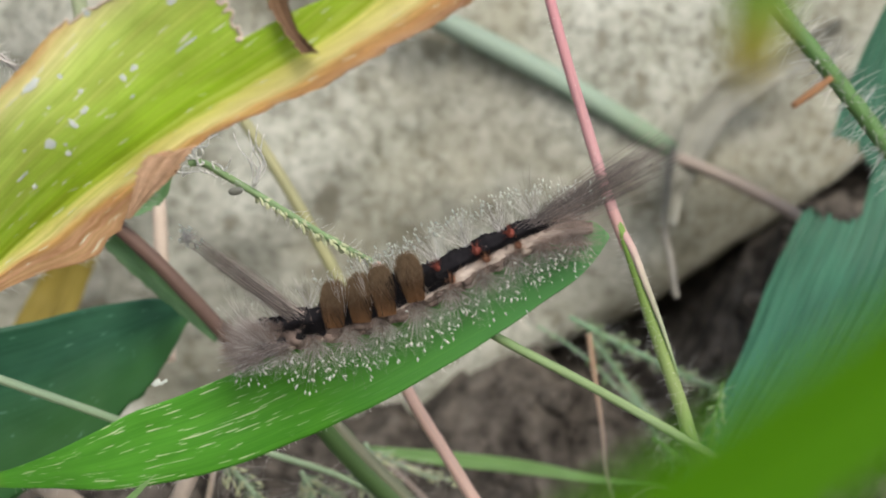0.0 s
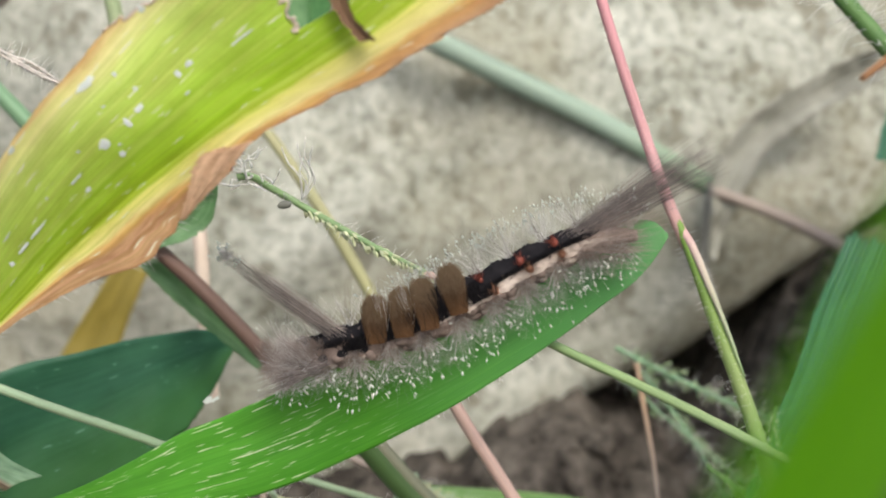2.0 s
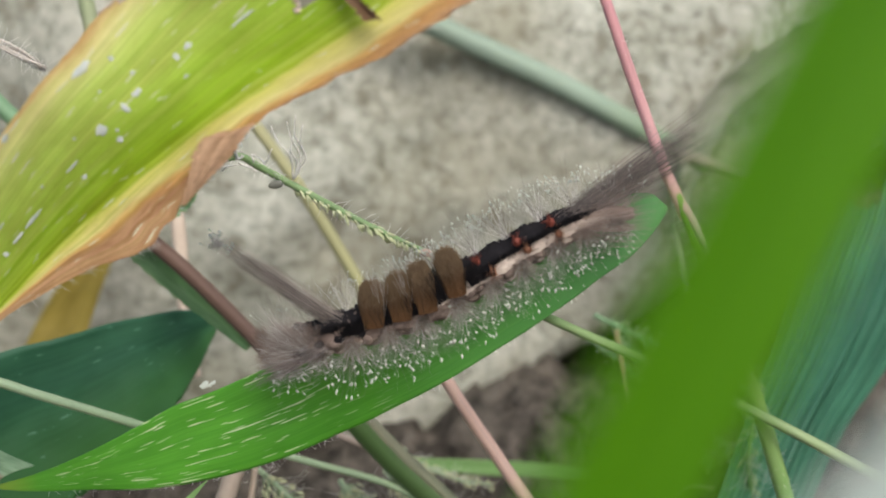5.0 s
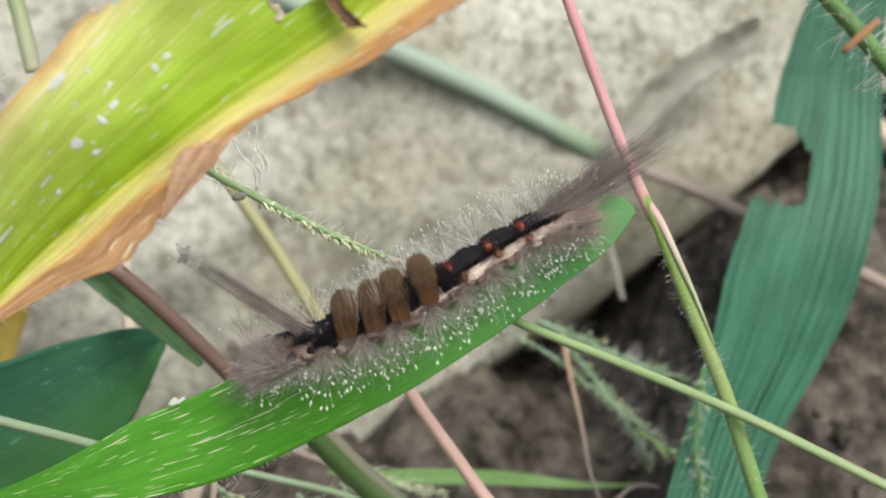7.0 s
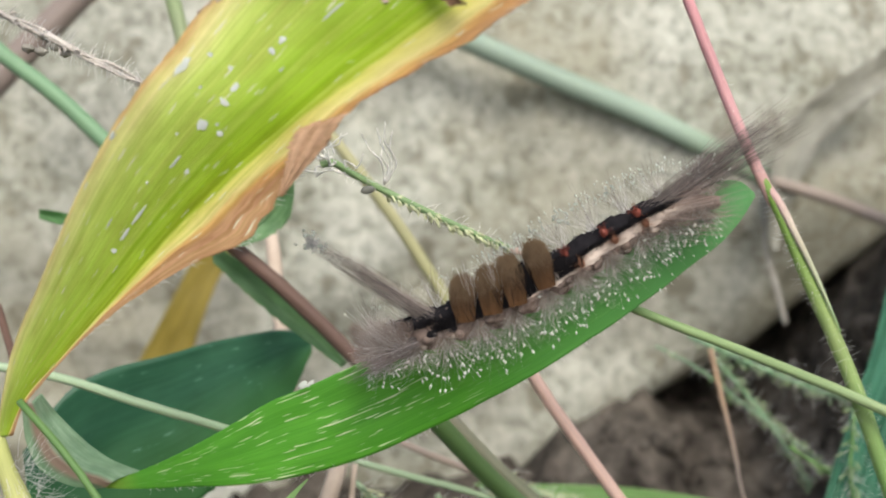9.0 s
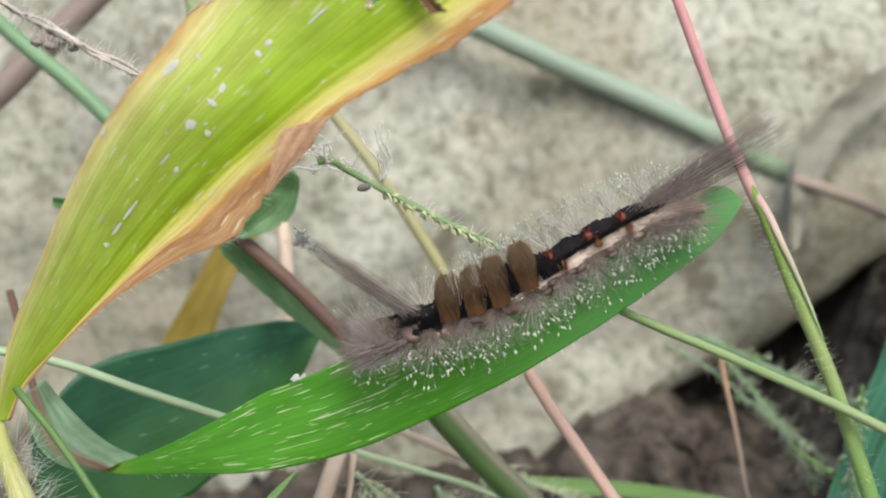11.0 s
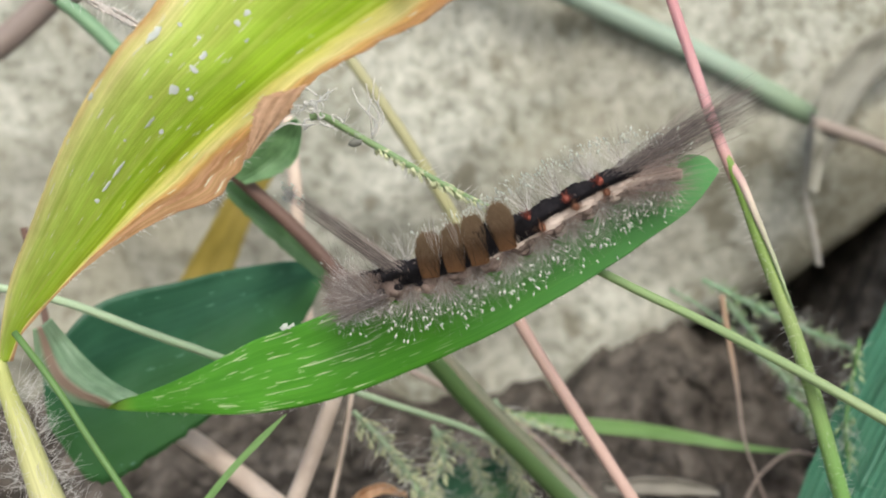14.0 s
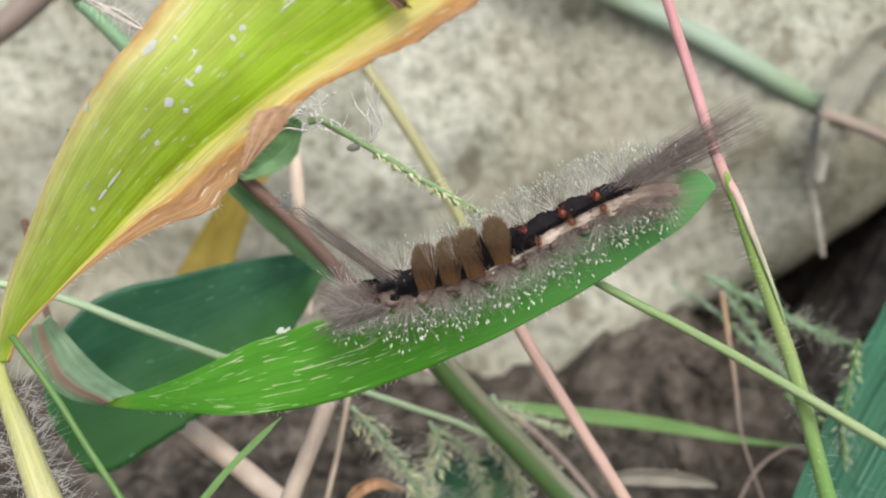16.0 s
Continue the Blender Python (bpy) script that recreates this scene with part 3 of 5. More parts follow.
def build_ground():
    """One sheet of soil: fine crumbs near the plants, coarse far out, with a bank that rises under the stone."""
    xs = np.unique(np.r_[-4000, -1200, -400, -120, -60, np.linspace(-30, -9, 40), np.linspace(-8, 16, 130), np.linspace(17, 40, 30), 60, 120, 400, 1200, 4000])
    ys = np.unique(np.r_[-4000, -1200, -400, -120, -40, -10, np.linspace(0, 11, 22), np.linspace(12, 25, 100), np.linspace(26, 50, 30), 80, 160, 400, 1200, 4000])
    s = Shape()
    V = [(x, y, soil_height(x, y)) for y in ys for x in xs]
    nx = len(xs)
    F = [(j * nx + i, j * nx + i + 1, (j + 1) * nx + i + 1, (j + 1) * nx + i) for j in range(len(ys) - 1) for i in range(nx - 1)]
    s.add(V, F, [(v[0] / 100, v[1] / 100) for v in V])
    return tagged(part("ground", s, SOIL), "dark brown crumbly damp soil at the foot of a stone", "soil", kind="structure")


def build_crumbs():
    """Loose crumbs and small clods on the soil in front of the stone."""
    rng = np.random.default_rng(404)
    s = Shape()
    for _ in range(900):
        x, y = rng.uniform(-4, 9), rng.uniform(13.5, 20.5)
        r = 0.05 + 0.22 * rng.uniform() ** 4
        A = rng.normal(size=(3, 3))
        A = np.linalg.qr(A)[0] * (r * rng.uniform(0.6, 1.2, 3))[:, None]
        s.add(*blob((x, y, soil_height(x, y) + 0.3 * r), A, 5, 7, 0.13, int(rng.integers(9999))))
    tagged(part("soil_crumbs", s, SOIL, smooth=False), "loose dark brown crumbs of soil", "soil", kind="stuff")


def build_stone():
    """A rough block whose lower edge climbs to one side and leaves a hollow over the soil."""
    nx, nz = 190, 120
    s = Shape()
    V, U = [], []
    for i in range(nx + 1):
        x = -32 + 72 * i / nx
        low = float(np.interp(x, (-32, -1, 0.6, 2.0, 2.7, 3.8, 4.4, 5.6, 6.4, 6.95, 7.7, 8.25, 8.8, 12, 40), (-1.5, -1.3, -0.7, -0.1, 0.2, 0.95, 1.45, 2.05, 2.45, 3.0, 3.65, 4.1, 4.8, 6.6, 9.0)))
        low += 0.3 * noise.noise(Vector((x * 0.5, 0, 3))) + 0.25 * noise.noise(Vector((x * 1.7, 0, 5)))
        top = 42 + 1.5 * noise.noise(Vector((x * 0.1, 4, 0)))
        for k in range(nz + 1):
            t = k / nz
            if t < 0.12:      # underside, from the back to the lower front edge
                w = t / 0.12
                y, z = 48 - (48 - 23.6) * w, low + 1.2 * (1 - w)
            elif t < 0.88:    # front face
                w = (t - 0.12) / 0.76
                z = low + (top - low) * w**1.35
                y = 21.0 - 0.2 * x * 0.1 + 0.12 * (z - 6) + 0.1 * max(0.0, z - 8.0) + 0.34 * max(0.0, 5.0 - z) + 0.2 * math.exp(-((z - low) / 0.25) ** 2)
            else:
                w = (t - 0.88) / 0.12
                y, z = 21.0 + 7.7 + 20 * w, top
            q = Vector((x, y, z))
            d = 0.7 * noise.noise(q * 0.22) + 0.28 * noise.noise(q * 0.9) + 0.1 * noise.noise(q * 2.6) + 0.05 * noise.noise(q * 5.5)
            V.append((x, y - d, z + 0.3 * d))
            U.append((x / 10, z / 10))
    m = nz + 1
    F = [(i * m + k, (i + 1) * m + k, (i + 1) * m + k + 1, i * m + k + 1) for i in range(nx) for k in range(nz)]
    c = len(V)
    V += [(-32, 36, 18), (40, 36, 22)]
    U += [(0, 0), (0, 0)]
    F += [(k, k + 1, c) for k in range(nz)] + [(nz, 0, c)]
    F += [(nx * m + k + 1, nx * m + k, c + 1) for k in range(nz)] + [(nx * m, nx * m + nz, c + 1)]
    s.add(V, F, U)
    return tagged(part("stone_block", s, STONE), "rough pale grey-beige stone block with a gritty pitted face", "stone")


build_ground()
build_crumbs()
build_stone()

# ---- the maize plant with its withering leaf and the caterpillar's leaf ----
maize = thing("maize_plant", None, "young maize plant with one fresh green and one withering yellow leaf", "plant")


def build_withered_leaf():
    a = [(-3.72, 9.41, 5.39), (-3.60, 9.26, 5.73), (-3.44, 9.09, 6.15), (-3.11, 8.80, 6.73), (-2.85, 8.59, 7.19), (-2.69, 8.48, 7.45), (-2.50, 8.39, 7.73), (-2.25, 8.29, 8.04), (-2.06, 8.26, 8.24), (-1.75, 8.23, 8.61), (-1.25, 8.00, 9.14), (-0.74, 7.77, 9.67)]
    b = [(-3.58, 9.37, 5.41), (-3.46, 9.29, 5.65), (-3.27, 9.20, 5.86), (-3.04, 9.10, 6.10), (-2.51, 8.86, 6.52), (-2.03, 8.66, 6.79), (-1.64, 8.52, 6.98), (-1.39, 8.43, 7.29), (-1.11, 8.30, 7.60), (-0.93, 8.21, 7.82), (-0.74, 8.14, 7.94), (-0.51, 8.05, 8.05), (-0.32, 7.98, 8.15), (0.18, 7.78, 8.47), (1.01, 7.45, 9.02)]
    c = [(-3.63, 9.38, 5.40), (-3.44, 9.28, 5.72), (-3.12, 9.13, 6.05), (-2.64, 8.91, 6.54), (-2.20, 8.71, 6.99), (-1.77, 8.52, 7.40), (-1.37, 8.35, 7.73), (-0.98, 8.19, 8.04), (-0.61, 8.04, 8.29), (-0.33, 7.93, 8.49), (-0.03, 7.80, 8.75), (0.24, 7.68, 9.00)]

    def end(v):
        edge = np.interp(v, (0.0, 0.034, 0.1, 0.157, 0.27, 0.39, 0.53, 0.545, 0.6, 0.635, 0.67), (0.69, 0.718, 0.775, 0.822, 0.842, 0.842, 0.815, 0.87, 0.92, 0.96, 1.0))
        return min(1.0, float(edge) + 0.012 * noise.noise(Vector((v * 34, 0, 0))) + 0.012 * noise.noise(Vector((v * 80, 2, 0))))

    s = Shape()
    v, f, uv, top, nrm = blade(a, b, 150, 90, 0.02, 0.66, 0.0, 0.03, 0.02, end, seed=4, ragged=(0.006, 0.045), spine=c)
    s.add(v, f, uv)
    leaf = part("withered_leaf", s, WITHERED, maize, "yellow-green withering blade with rust-brown margins and white flecks")
    return leaf, top, nrm, end


withered, W_TOP, W_NRM, LEAF_END = build_withered_leaf()


def build_host_leaf():
    low = [(-3.27, 10.54, 4.54), (-2.88, 10.36, 4.57), (-2.48, 10.19, 4.62), (-1.83, 9.97, 4.69), (-1.31, 9.86, 4.80), (-0.81, 9.74, 4.98), (-0.32, 9.64, 5.21), (0.06, 9.55, 5.41), (0.43, 9.48, 5.62), (0.79, 9.41, 5.85), (1.23, 9.33, 6.15), (1.61, 9.24, 6.46), (1.85, 9.16, 6.67), (2.00, 9.11, 6.87), (2.07, 9.08, 7.01)]
    up = [(-3.26, 10.53, 4.56), (-2.84, 10.35, 4.73), (-2.28, 10.10, 5.03), (-1.90, 9.98, 5.26), (-1.64, 9.93, 5.41), (-1.39, 9.88, 5.51), (-0.89, 9.76, 5.74), (-0.41, 9.66, 5.99), (0.06, 9.55, 6.21), (0.51, 9.46, 6.45), (0.95, 9.38, 6.70), (1.29, 9.32, 6.89), (1.58, 9.25, 7.04), (1.81, 9.18, 7.12), (1.97, 9.12, 7.12), (2.06, 9.08, 7.04)]
    s = Shape()
    v, f, uv, top, nrm = blade(up, low, 110, 30, 0.02, 0.35, 0.04, 0.03, 0.02, seed=9, ragged=(0.004, 0.006))
    s.add(v, f, uv)
    leaf = part("green_leaf", s, GREEN_LEAF, maize, "fresh green blade with pale feeding streaks")
    a = [(-3.82, 10.60, 5.29), (-3.83, 10.65, 4.97), (-3.71, 10.60, 4.71), (-3.48, 10.55, 4.58), (-3.19, 10.50, 4.55)]
    b = [(-3.67, 10.70, 5.37), (-3.59, 10.85, 5.13), (-3.39, 10.80, 4.91), (-3.13, 10.65, 4.75), (-2.82, 10.40, 4.71)]
    s = Shape()
    s.add(*blade(a, b, 60, 40, -0.22, 0.35, 0.0, 0.05, 0.012, seed=2, ribs=(5, 0.004))[:3])
    part("leaf_sheath", s, SHEATH, maize, "pale folded leaf base with a brownish stripe")
    return leaf, top


host_leaf, HOST = build_host_leaf()


def build_shaded_leaf():
    a = [(-4.12, 11.63, 4.55), (-3.69, 11.96, 5.06), (-2.81, 12.42, 5.22), (-2.17, 12.88, 5.25), (-1.59, 13.23, 5.20), (-1.37, 13.40, 5.06)]
    b = [(-4.05, 11.51, 3.92), (-3.66, 11.67, 3.25), (-3.00, 12.10, 3.46), (-2.17, 12.55, 4.02), (-1.65, 13.02, 4.46), (-1.37, 13.38, 4.92)]
    s = Shape()
    s.add(*blade(a, b, 70, 24, 0.05, 0.45, 0.0, 0.06, 0.02, seed=12, ragged=(0.004, 0.035))[:3])
    part("shaded_leaf", s, SHADED_LEAF, maize, "bluish dark green blade in the shade behind")


build_shaded_leaf()


def build_maize_stem():
    p = rooted([(-3.38, 9.30, 4.26), (-3.18, 9.20, 3.74)])[::-1].tolist() + [(-3.50, 9.35, 4.65), (-3.60, 9.40, 4.94), (-3.67, 9.42, 5.18), (-3.71, 9.45, 5.42)]
    s = Shape().add(*tube(p, [0.3, 0.3, 0.29, 0.28, 0.27, 0.25, 0.2, 0.14, 0.1, 0.05], 60, 20, wobble=0.002))
    part("stem", s, MAIZE_STEM, maize, "pale yellow stem")
    part("stem_hairs", stem_hairs(p, 0.17, 0.3, 900, 5, 0.5, 0.97, 0.002, 0.7), WHITE_HAIR, maize, "long fine white hairs", kind="stuff")


build_maize_stem()


# ---- grass stems ----
def stem_thing(name, label, pts, radii, material, n=40, sides=10, category="grass", hairs=None, group="grass among the leaves", root=False):
    t = thing(name, None, label, category, group)
    if root:
        pts, n = rooted(pts), n + 20
    part("stem", Shape().add(*tube(pts, radii, n, sides, wobble=0.0012, seed=len(name))), material, t)
    if hairs:
        part("hairs", stem_hairs(pts, *hairs), FINE_HAIR, t, "fine white bristles", kind="stuff")
    return t


def build_pink_grass():
    t = thing("hairy_grass", None, "grass turning from green to pink, with white bristles", "grass", "grass among the leaves")
    low = rooted([(3.00, 8.50, 4.60), (3.47, 8.31, 3.22)])[::-1].tolist() + [(2.66, 8.73, 5.73), (2.40, 8.87, 6.40), (2.18, 8.98, 6.97), (2.11, 9.02, 7.14)]
    top = [(2.19, 9.01, 6.95), (2.14, 9.02, 7.06), (2.07, 9.05, 7.22), (1.88, 9.21, 7.77), (1.68, 9.33, 8.35), (1.44, 9.50, 9.12)]
    part("sheath", Shape().add(*tube(low, [0.075, 0.075, 0.074, 0.072, 0.07, 0.068, 0.065, 0.06, 0.054, 0.03], 90, 12, wobble=0.001)), SHEATH_STEM, t, "green leaf sheath")
    part("culm", Shape().add(*tube(top, [0.045, 0.044, 0.042, 0.04], 50, 12, wobble=0.0008)), PINK_STEM, t, "pink upper stem")
    edge = [(2.60, 8.73, 6.02), (2.46, 8.80, 6.38), (2.30, 8.88, 6.75), (2.20, 8.96, 6.98), (2.145, 9.01, 7.07)]
    part("sheath_margin", Shape().add(*tube(edge, [0.004, 0.014, 0.022, 0.03, 0.036], 40, 8, wobble=0.001)), SHEATH_EDGE, t, "whitish pink sheath margin")
    part("bristle", stem_hairs(low, 0.058, 0.075, 760, 8, 0.4, 1.0, 0.0013), FINE_HAIR, t, "fine white bristles", kind="stuff")
    part("bristle", stem_hairs(top, 0.042, 0.05, 120, 9, 0.0, 1.0, 0.0015), FINE_HAIR, t, "short white bristles", kind="stuff")


build_pink_grass()
stem_thing("wild_grass", "thin yellow-green grass stem behind the leaf", [(0.92, 9.80, 6.23), (1.27, 9.55, 6.08), (2.07, 9.05, 5.78), (2.74, 8.51, 5.52), (3.54, 8.14, 5.12), (4.61, 7.57, 4.59)], [0.036, 0.04, 0.042, 0.045], LIME_STEM, root=True)
DARK_LINE = [(-0.57, 12.10, 5.03), (-0.06, 12.05, 4.41), (0.35, 12.00, 3.93), (0.79, 11.90, 3.50), (1.28, 11.80, 3.01), (1.93, 11.60, 2.44)]
dark_stem = stem_thing("wild_grass", "thick dark green grass stem low among the weeds", DARK_LINE, [0.14, 0.155, 0.165], DARK_STEM, root=True)
# pale grey strip added along the stem's upper right side
part("pale_strip", Shape().add(*tube([(x + 0.062, y - 0.06, z + 0.062) for x, y, z in DARK_LINE], [0.06, 0.075, 0.07], 60, 10, wobble=0.002)), GREY_STRIP, dark_stem, "pale greyish strip along the stem's upper side")
stem_thing("wild_grass", "smooth salmon-pink grass stem below the leaf", [(0.52, 11.45, 5.47), (0.77, 11.31, 4.99), (1.25, 11.10, 4.24), (1.79, 10.86, 3.42), (2.32, 10.61, 2.54)], [0.06, 0.065, 0.07], FLESH_STEM, root=True)
stem_thing("wild_grass", "blurred grey-green grass stem against the stone", [(-1.39, 20.44, 9.50), (2.41, 20.65, 7.69), (4.34, 20.61, 6.80), (6.30, 20.51, 5.73)], [0.17, 0.2, 0.2, 0.19], TEAL_STEM)
stem_thing("wild_grass", "pale green thin grass stem crossing the shaded leaf", [(-4.33, 10.91, 5.63), (-3.63, 10.92, 5.46), (-2.87, 10.91, 5.16), (-2.02, 10.93, 4.82), (-1.56, 11.00, 4.59)], [0.04, 0.042, 0.04], PALE_STEM)
stem_thing("wild_grass", "thin green grass stem in front of the maize stem", [(-3.41, 9.03, 5.78), (-3.06, 8.82, 5.41), (-2.78, 8.66, 5.03), (-2.48, 8.49, 4.64), (-2.10, 8.31, 4.03)], [0.028, 0.03, 0.032], GRASS_STEM, root=True)
stem_thing("wild_grass", "pale yellow-green blurred stem against the stone", [(-1.34, 15.45, 7.49), (-0.72, 15.25, 6.64), (-0.21, 15.07, 5.87), (0.30, 14.88, 4.99), (0.56, 14.78, 4.54)], [0.07, 0.075, 0.08], BEIGE_STEM)
stem_thing("wild_grass", "reddish brown stem behind the caterpillar's head", [(-2.52, 12.37, 6.75), (-2.16, 12.38, 6.36), (-1.63, 12.35, 5.85), (-1.10, 12.30, 5.28), (-0.66, 12.28, 4.76)], [0.07, 0.08, 0.08], RUSSET_STEM)
stem_thing("wild_grass", "green stem beside the withering leaf", [(-5.04, 14.44, 8.63), (-4.71, 14.46, 8.29), (-4.13, 14.42, 7.78), (-3.60, 14.38, 7.22), (-2.84, 14.37, 6.38)], [0.09, 0.095, 0.1], SOFT_STEM)
stem_thing("hairy_grass", "green stem covered in white bristles", [(2.61, 8.47, 9.14), (2.86, 8.37, 8.85), (3.14, 8.26, 8.54), (3.47, 8.13, 8.16), (3.82, 7.98, 7.73)], [0.055, 0.06, 0.062], GRASS_STEM, hairs=(0.055, 0.22, 320, 18, 0.0, 1.0, 0.003))


# ---- white flecks, curled margin and dry strip on the withering leaf ----


def on_leaf(u, v):
    """The place on the withering blade at a share u of its length and v of its width, with its axes."""
    nu, nv = W_TOP.shape[:2]
    j = v * (nv - 1)
    jj = int(j)
    i = min(nu - 2, max(1, int(u / LEAF_END(v) * (nu - 1))))
    along = unit(W_TOP[i + 1, jj] - W_TOP[i - 1, jj])
    n = W_NRM[i, jj]
    return W_TOP[i, jj], along, unit(np.cross(n, along)), n


def build_flecks():
    rng = np.random.default_rng(77)
    spots = [(0.638, 0.1, 0.11, 0.034), (0.653, 0.16, 0.026, 0.026), (0.633, 0.35, 0.05, 0.028), (0.608, 0.37, 0.03, 0.052), (0.568, 0.36, 0.055, 0.05), (0.563, 0.47, 0.032, 0.03),
             (0.503, 0.48, 0.034, 0.024), (0.714, 0.37, 0.045, 0.026), (0.693, 0.37, 0.03, 0.036), (0.658, 0.28, 0.024, 0.022), (0.42, 0.415, 0.14, 0.016), (0.385, 0.405, 0.08, 0.018),
             (0.357, 0.41, 0.03, 0.03), (0.508, 0.39, 0.1, 0.012), (0.508, 0.03, 0.05, 0.025), (0.395, 0.27, 0.08, 0.008), (0.75, 0.06, 0.04, 0.04), (0.81, 0.25, 0.05, 0.036), (0.775, 0.42, 0.14, 0.012),
             (0.58, 0.42, 0.02, 0.014), (0.545, 0.3, 0.02, 0.013), (0.47, 0.33, 0.02, 0.012), (0.68, 0.46, 0.03, 0.012), (0.61, 0.23, 0.018, 0.014)]
    for u, v, a, b in spots:
        p, along, across, n = on_leaf(u, v)
        k = 14
        ang = np.linspace(0, 2 * np.pi, k, endpoint=False)
        rr = (1 + 0.14 * rng.normal(size=k)) * 0.7
        rim = p + (np.cos(ang) * rr * a)[:, None] * along + (np.sin(ang) * rr * b)[:, None] * across + n * 0.004
        inner = p + (np.cos(ang) * rr * a * 0.6)[:, None] * along + (np.sin(ang) * rr * b * 0.6)[:, None] * across + n * 0.006
        V = np.concatenate([rim, inner, [p + n * 0.0065]])
        F = [(i, (i + 1) % k, k + (i + 1) % k, k + i) for i in range(k)] + [(k + i, k + (i + 1) % k, 2 * k) for i in range(k)]
        part("white_fleck", Shape().add(V, F), WHITE_FLECK, withered)


build_flecks()


def build_host_fleck():
    p = arr((-1.37, 9.78, 5.56))
    k = 16
    ang = np.linspace(0, 2 * np.pi, k, endpoint=False)
    rr = 1 + 0.35 * np.random.default_rng(6).normal(size=k)
    rim = p + (np.cos(ang) * rr * 0.05)[:, None] * arr((0.9, 0, 0.35)) + (np.sin(ang) * rr * 0.026)[:, None] * arr((-0.3, 0, 1))
    part("white_fleck", Shape().add(np.concatenate([rim, [p - arr((0, 0.012, 0))]]), [(i, (i + 1) % k, k) for i in range(k)]), WHITE_FLECK, maize)


build_host_fleck()


def build_leaf_trim():
    # margin folded back on itself
    s = Shape()
    s.add(*blade([(-1.44, 8.38, 7.26), (-1.38, 8.32, 7.45), (-1.32, 8.27, 7.65), (-1.27, 8.25, 7.71), (-1.18, 8.22, 7.73)], [(-1.41, 8.40, 7.26), (-1.25, 8.31, 7.44), (-1.12, 8.24, 7.58), (-1.01, 8.18, 7.74), (-0.95, 8.16, 7.81)], 70, 40, 0.0, 0.25, 0.06, 0.025, 0.02, seed=6, ragged=(0.16, 0.1), ribs=(3, 0.003))[:3])
    part("curled_margin", s, CURLED, withered, "dry brown curled leaf margin")
    # pale dried rim along the torn end
    rim = W_TOP[-1, 0:48]
    part("torn_rim", Shape().add(*tube(rim, [0.006, 0.012, 0.007, 0.011], 140, 6, wobble=0.003, seed=5)), STRAW, withered, "pale dried rim of the torn end")
    # dry strip hanging over the blade
    s = Shape()
    s.add(*blade([(-0.54, 7.82, 8.98), (-0.52, 7.84, 8.75), (-0.44, 7.84, 8.60), (-0.30, 7.83, 8.44)], [(-0.43, 7.78, 8.98), (-0.40, 7.81, 8.75), (-0.34, 7.82, 8.59), (-0.20, 7.80, 8.45)], 60, 16, 0.35, 0.5, 0.0, 0.09, 0.02, seed=8, ragged=(0.2, 0.2), ribs=(3, 0.01))[:3])
    part("dry_strip", s, BROWN_DRY, withered, "dry twisted brown strip")
    # short hairs along the rusty margin
    rng = np.random.default_rng(15)
    e = W_TOP[:, -1]
    k = rng.integers(20, 145, 130)
    d = unit(W_TOP[k, -1] - W_TOP[k, -6])
    part("margin_hair", hair_shape(e[k], e[k] + unit(d + rng.normal(0, 0.4, d.shape)) * rng.uniform(0.04, 0.1, (130, 1)), 0.002, 0.3, 0.2, rng), FINE_HAIR, withered, kind="stuff")
    e = HOST[:, -1]
    k = rng.integers(10, 100, 120)
    d = unit(HOST[k, -1] - HOST[k, -4])
    part("margin_hair", hair_shape(e[k], e[k] + unit(d + rng.normal(0, 0.5, d.shape)) * rng.uniform(0.02, 0.06, (120, 1)), 0.0015, 0.3, 0.2, rng), FINE_HAIR, host_leaf, kind="stuff")


build_leaf_trim()


# ---- seed heads ----
def seed_head(name, label, pts, radius, material, grains, size, spread, seed, hairs=0, category="seed head", grain=None, first=4, sag=0.0):
    """A grass flower spike: a thin axis with small grains on short stalks and fine awns."""
    rng = np.random.default_rng(seed)
    grain = grain or WEED_GRAIN
    t = thing(name, None, label, category, "seed heads")
    part("axis", Shape().add(*tube(pts, [radius, radius, radius * 0.6], 40, 8, seed=seed)), material, t)
    c = glide(pts, 120)
    tan = unit(np.gradient(c, axis=0))
    s = Shape()
    st_a, st_b = [], []
    for _ in range(grains):
        k = int(rng.integers(first, 119))
        d = unit(unit(np.cross(tan[k], rng.normal(size=3))) - arr((0, 0, sag)))
        p = c[k] + d * spread * rng.uniform(0.3, 1.0) + tan[k] * spread * 0.6
        ax = unit(d + tan[k] * rng.uniform(0.3, 1.5))
        o = unit(np.cross(ax, rng.normal(size=3)))
        z = size * rng.uniform(0.6, 1.2)
        s.add(*blob(p, (o * z * 0.34, np.cross(ax, o) * z * 0.34, ax * z), 4, 6, 0.12, int(rng.integers(999))))
        st_a.append(c[k])
        st_b.append(p)
    part("grain", s, grain, t, kind="stuff")
    part("grain_stalk", hair_shape(st_a, st_b, radius * 0.25, 0.8, 0.1, rng), material, t, kind="stuff")
    if hairs:
        k = rng.integers(4, 119, hairs)
        d = unit(np.cross(tan[k], rng.normal(size=(hairs, 3))) + tan[k] * rng.normal(0.4, 0.4, (hairs, 1)))
        part("awn", hair_shape(c[k], c[k] + d * spread * rng.uniform(1.2, 3.0, (hairs, 1)), 0.003, 0.3, 0.3, rng), FINE_HAIR, t, kind="stuff")
    return t


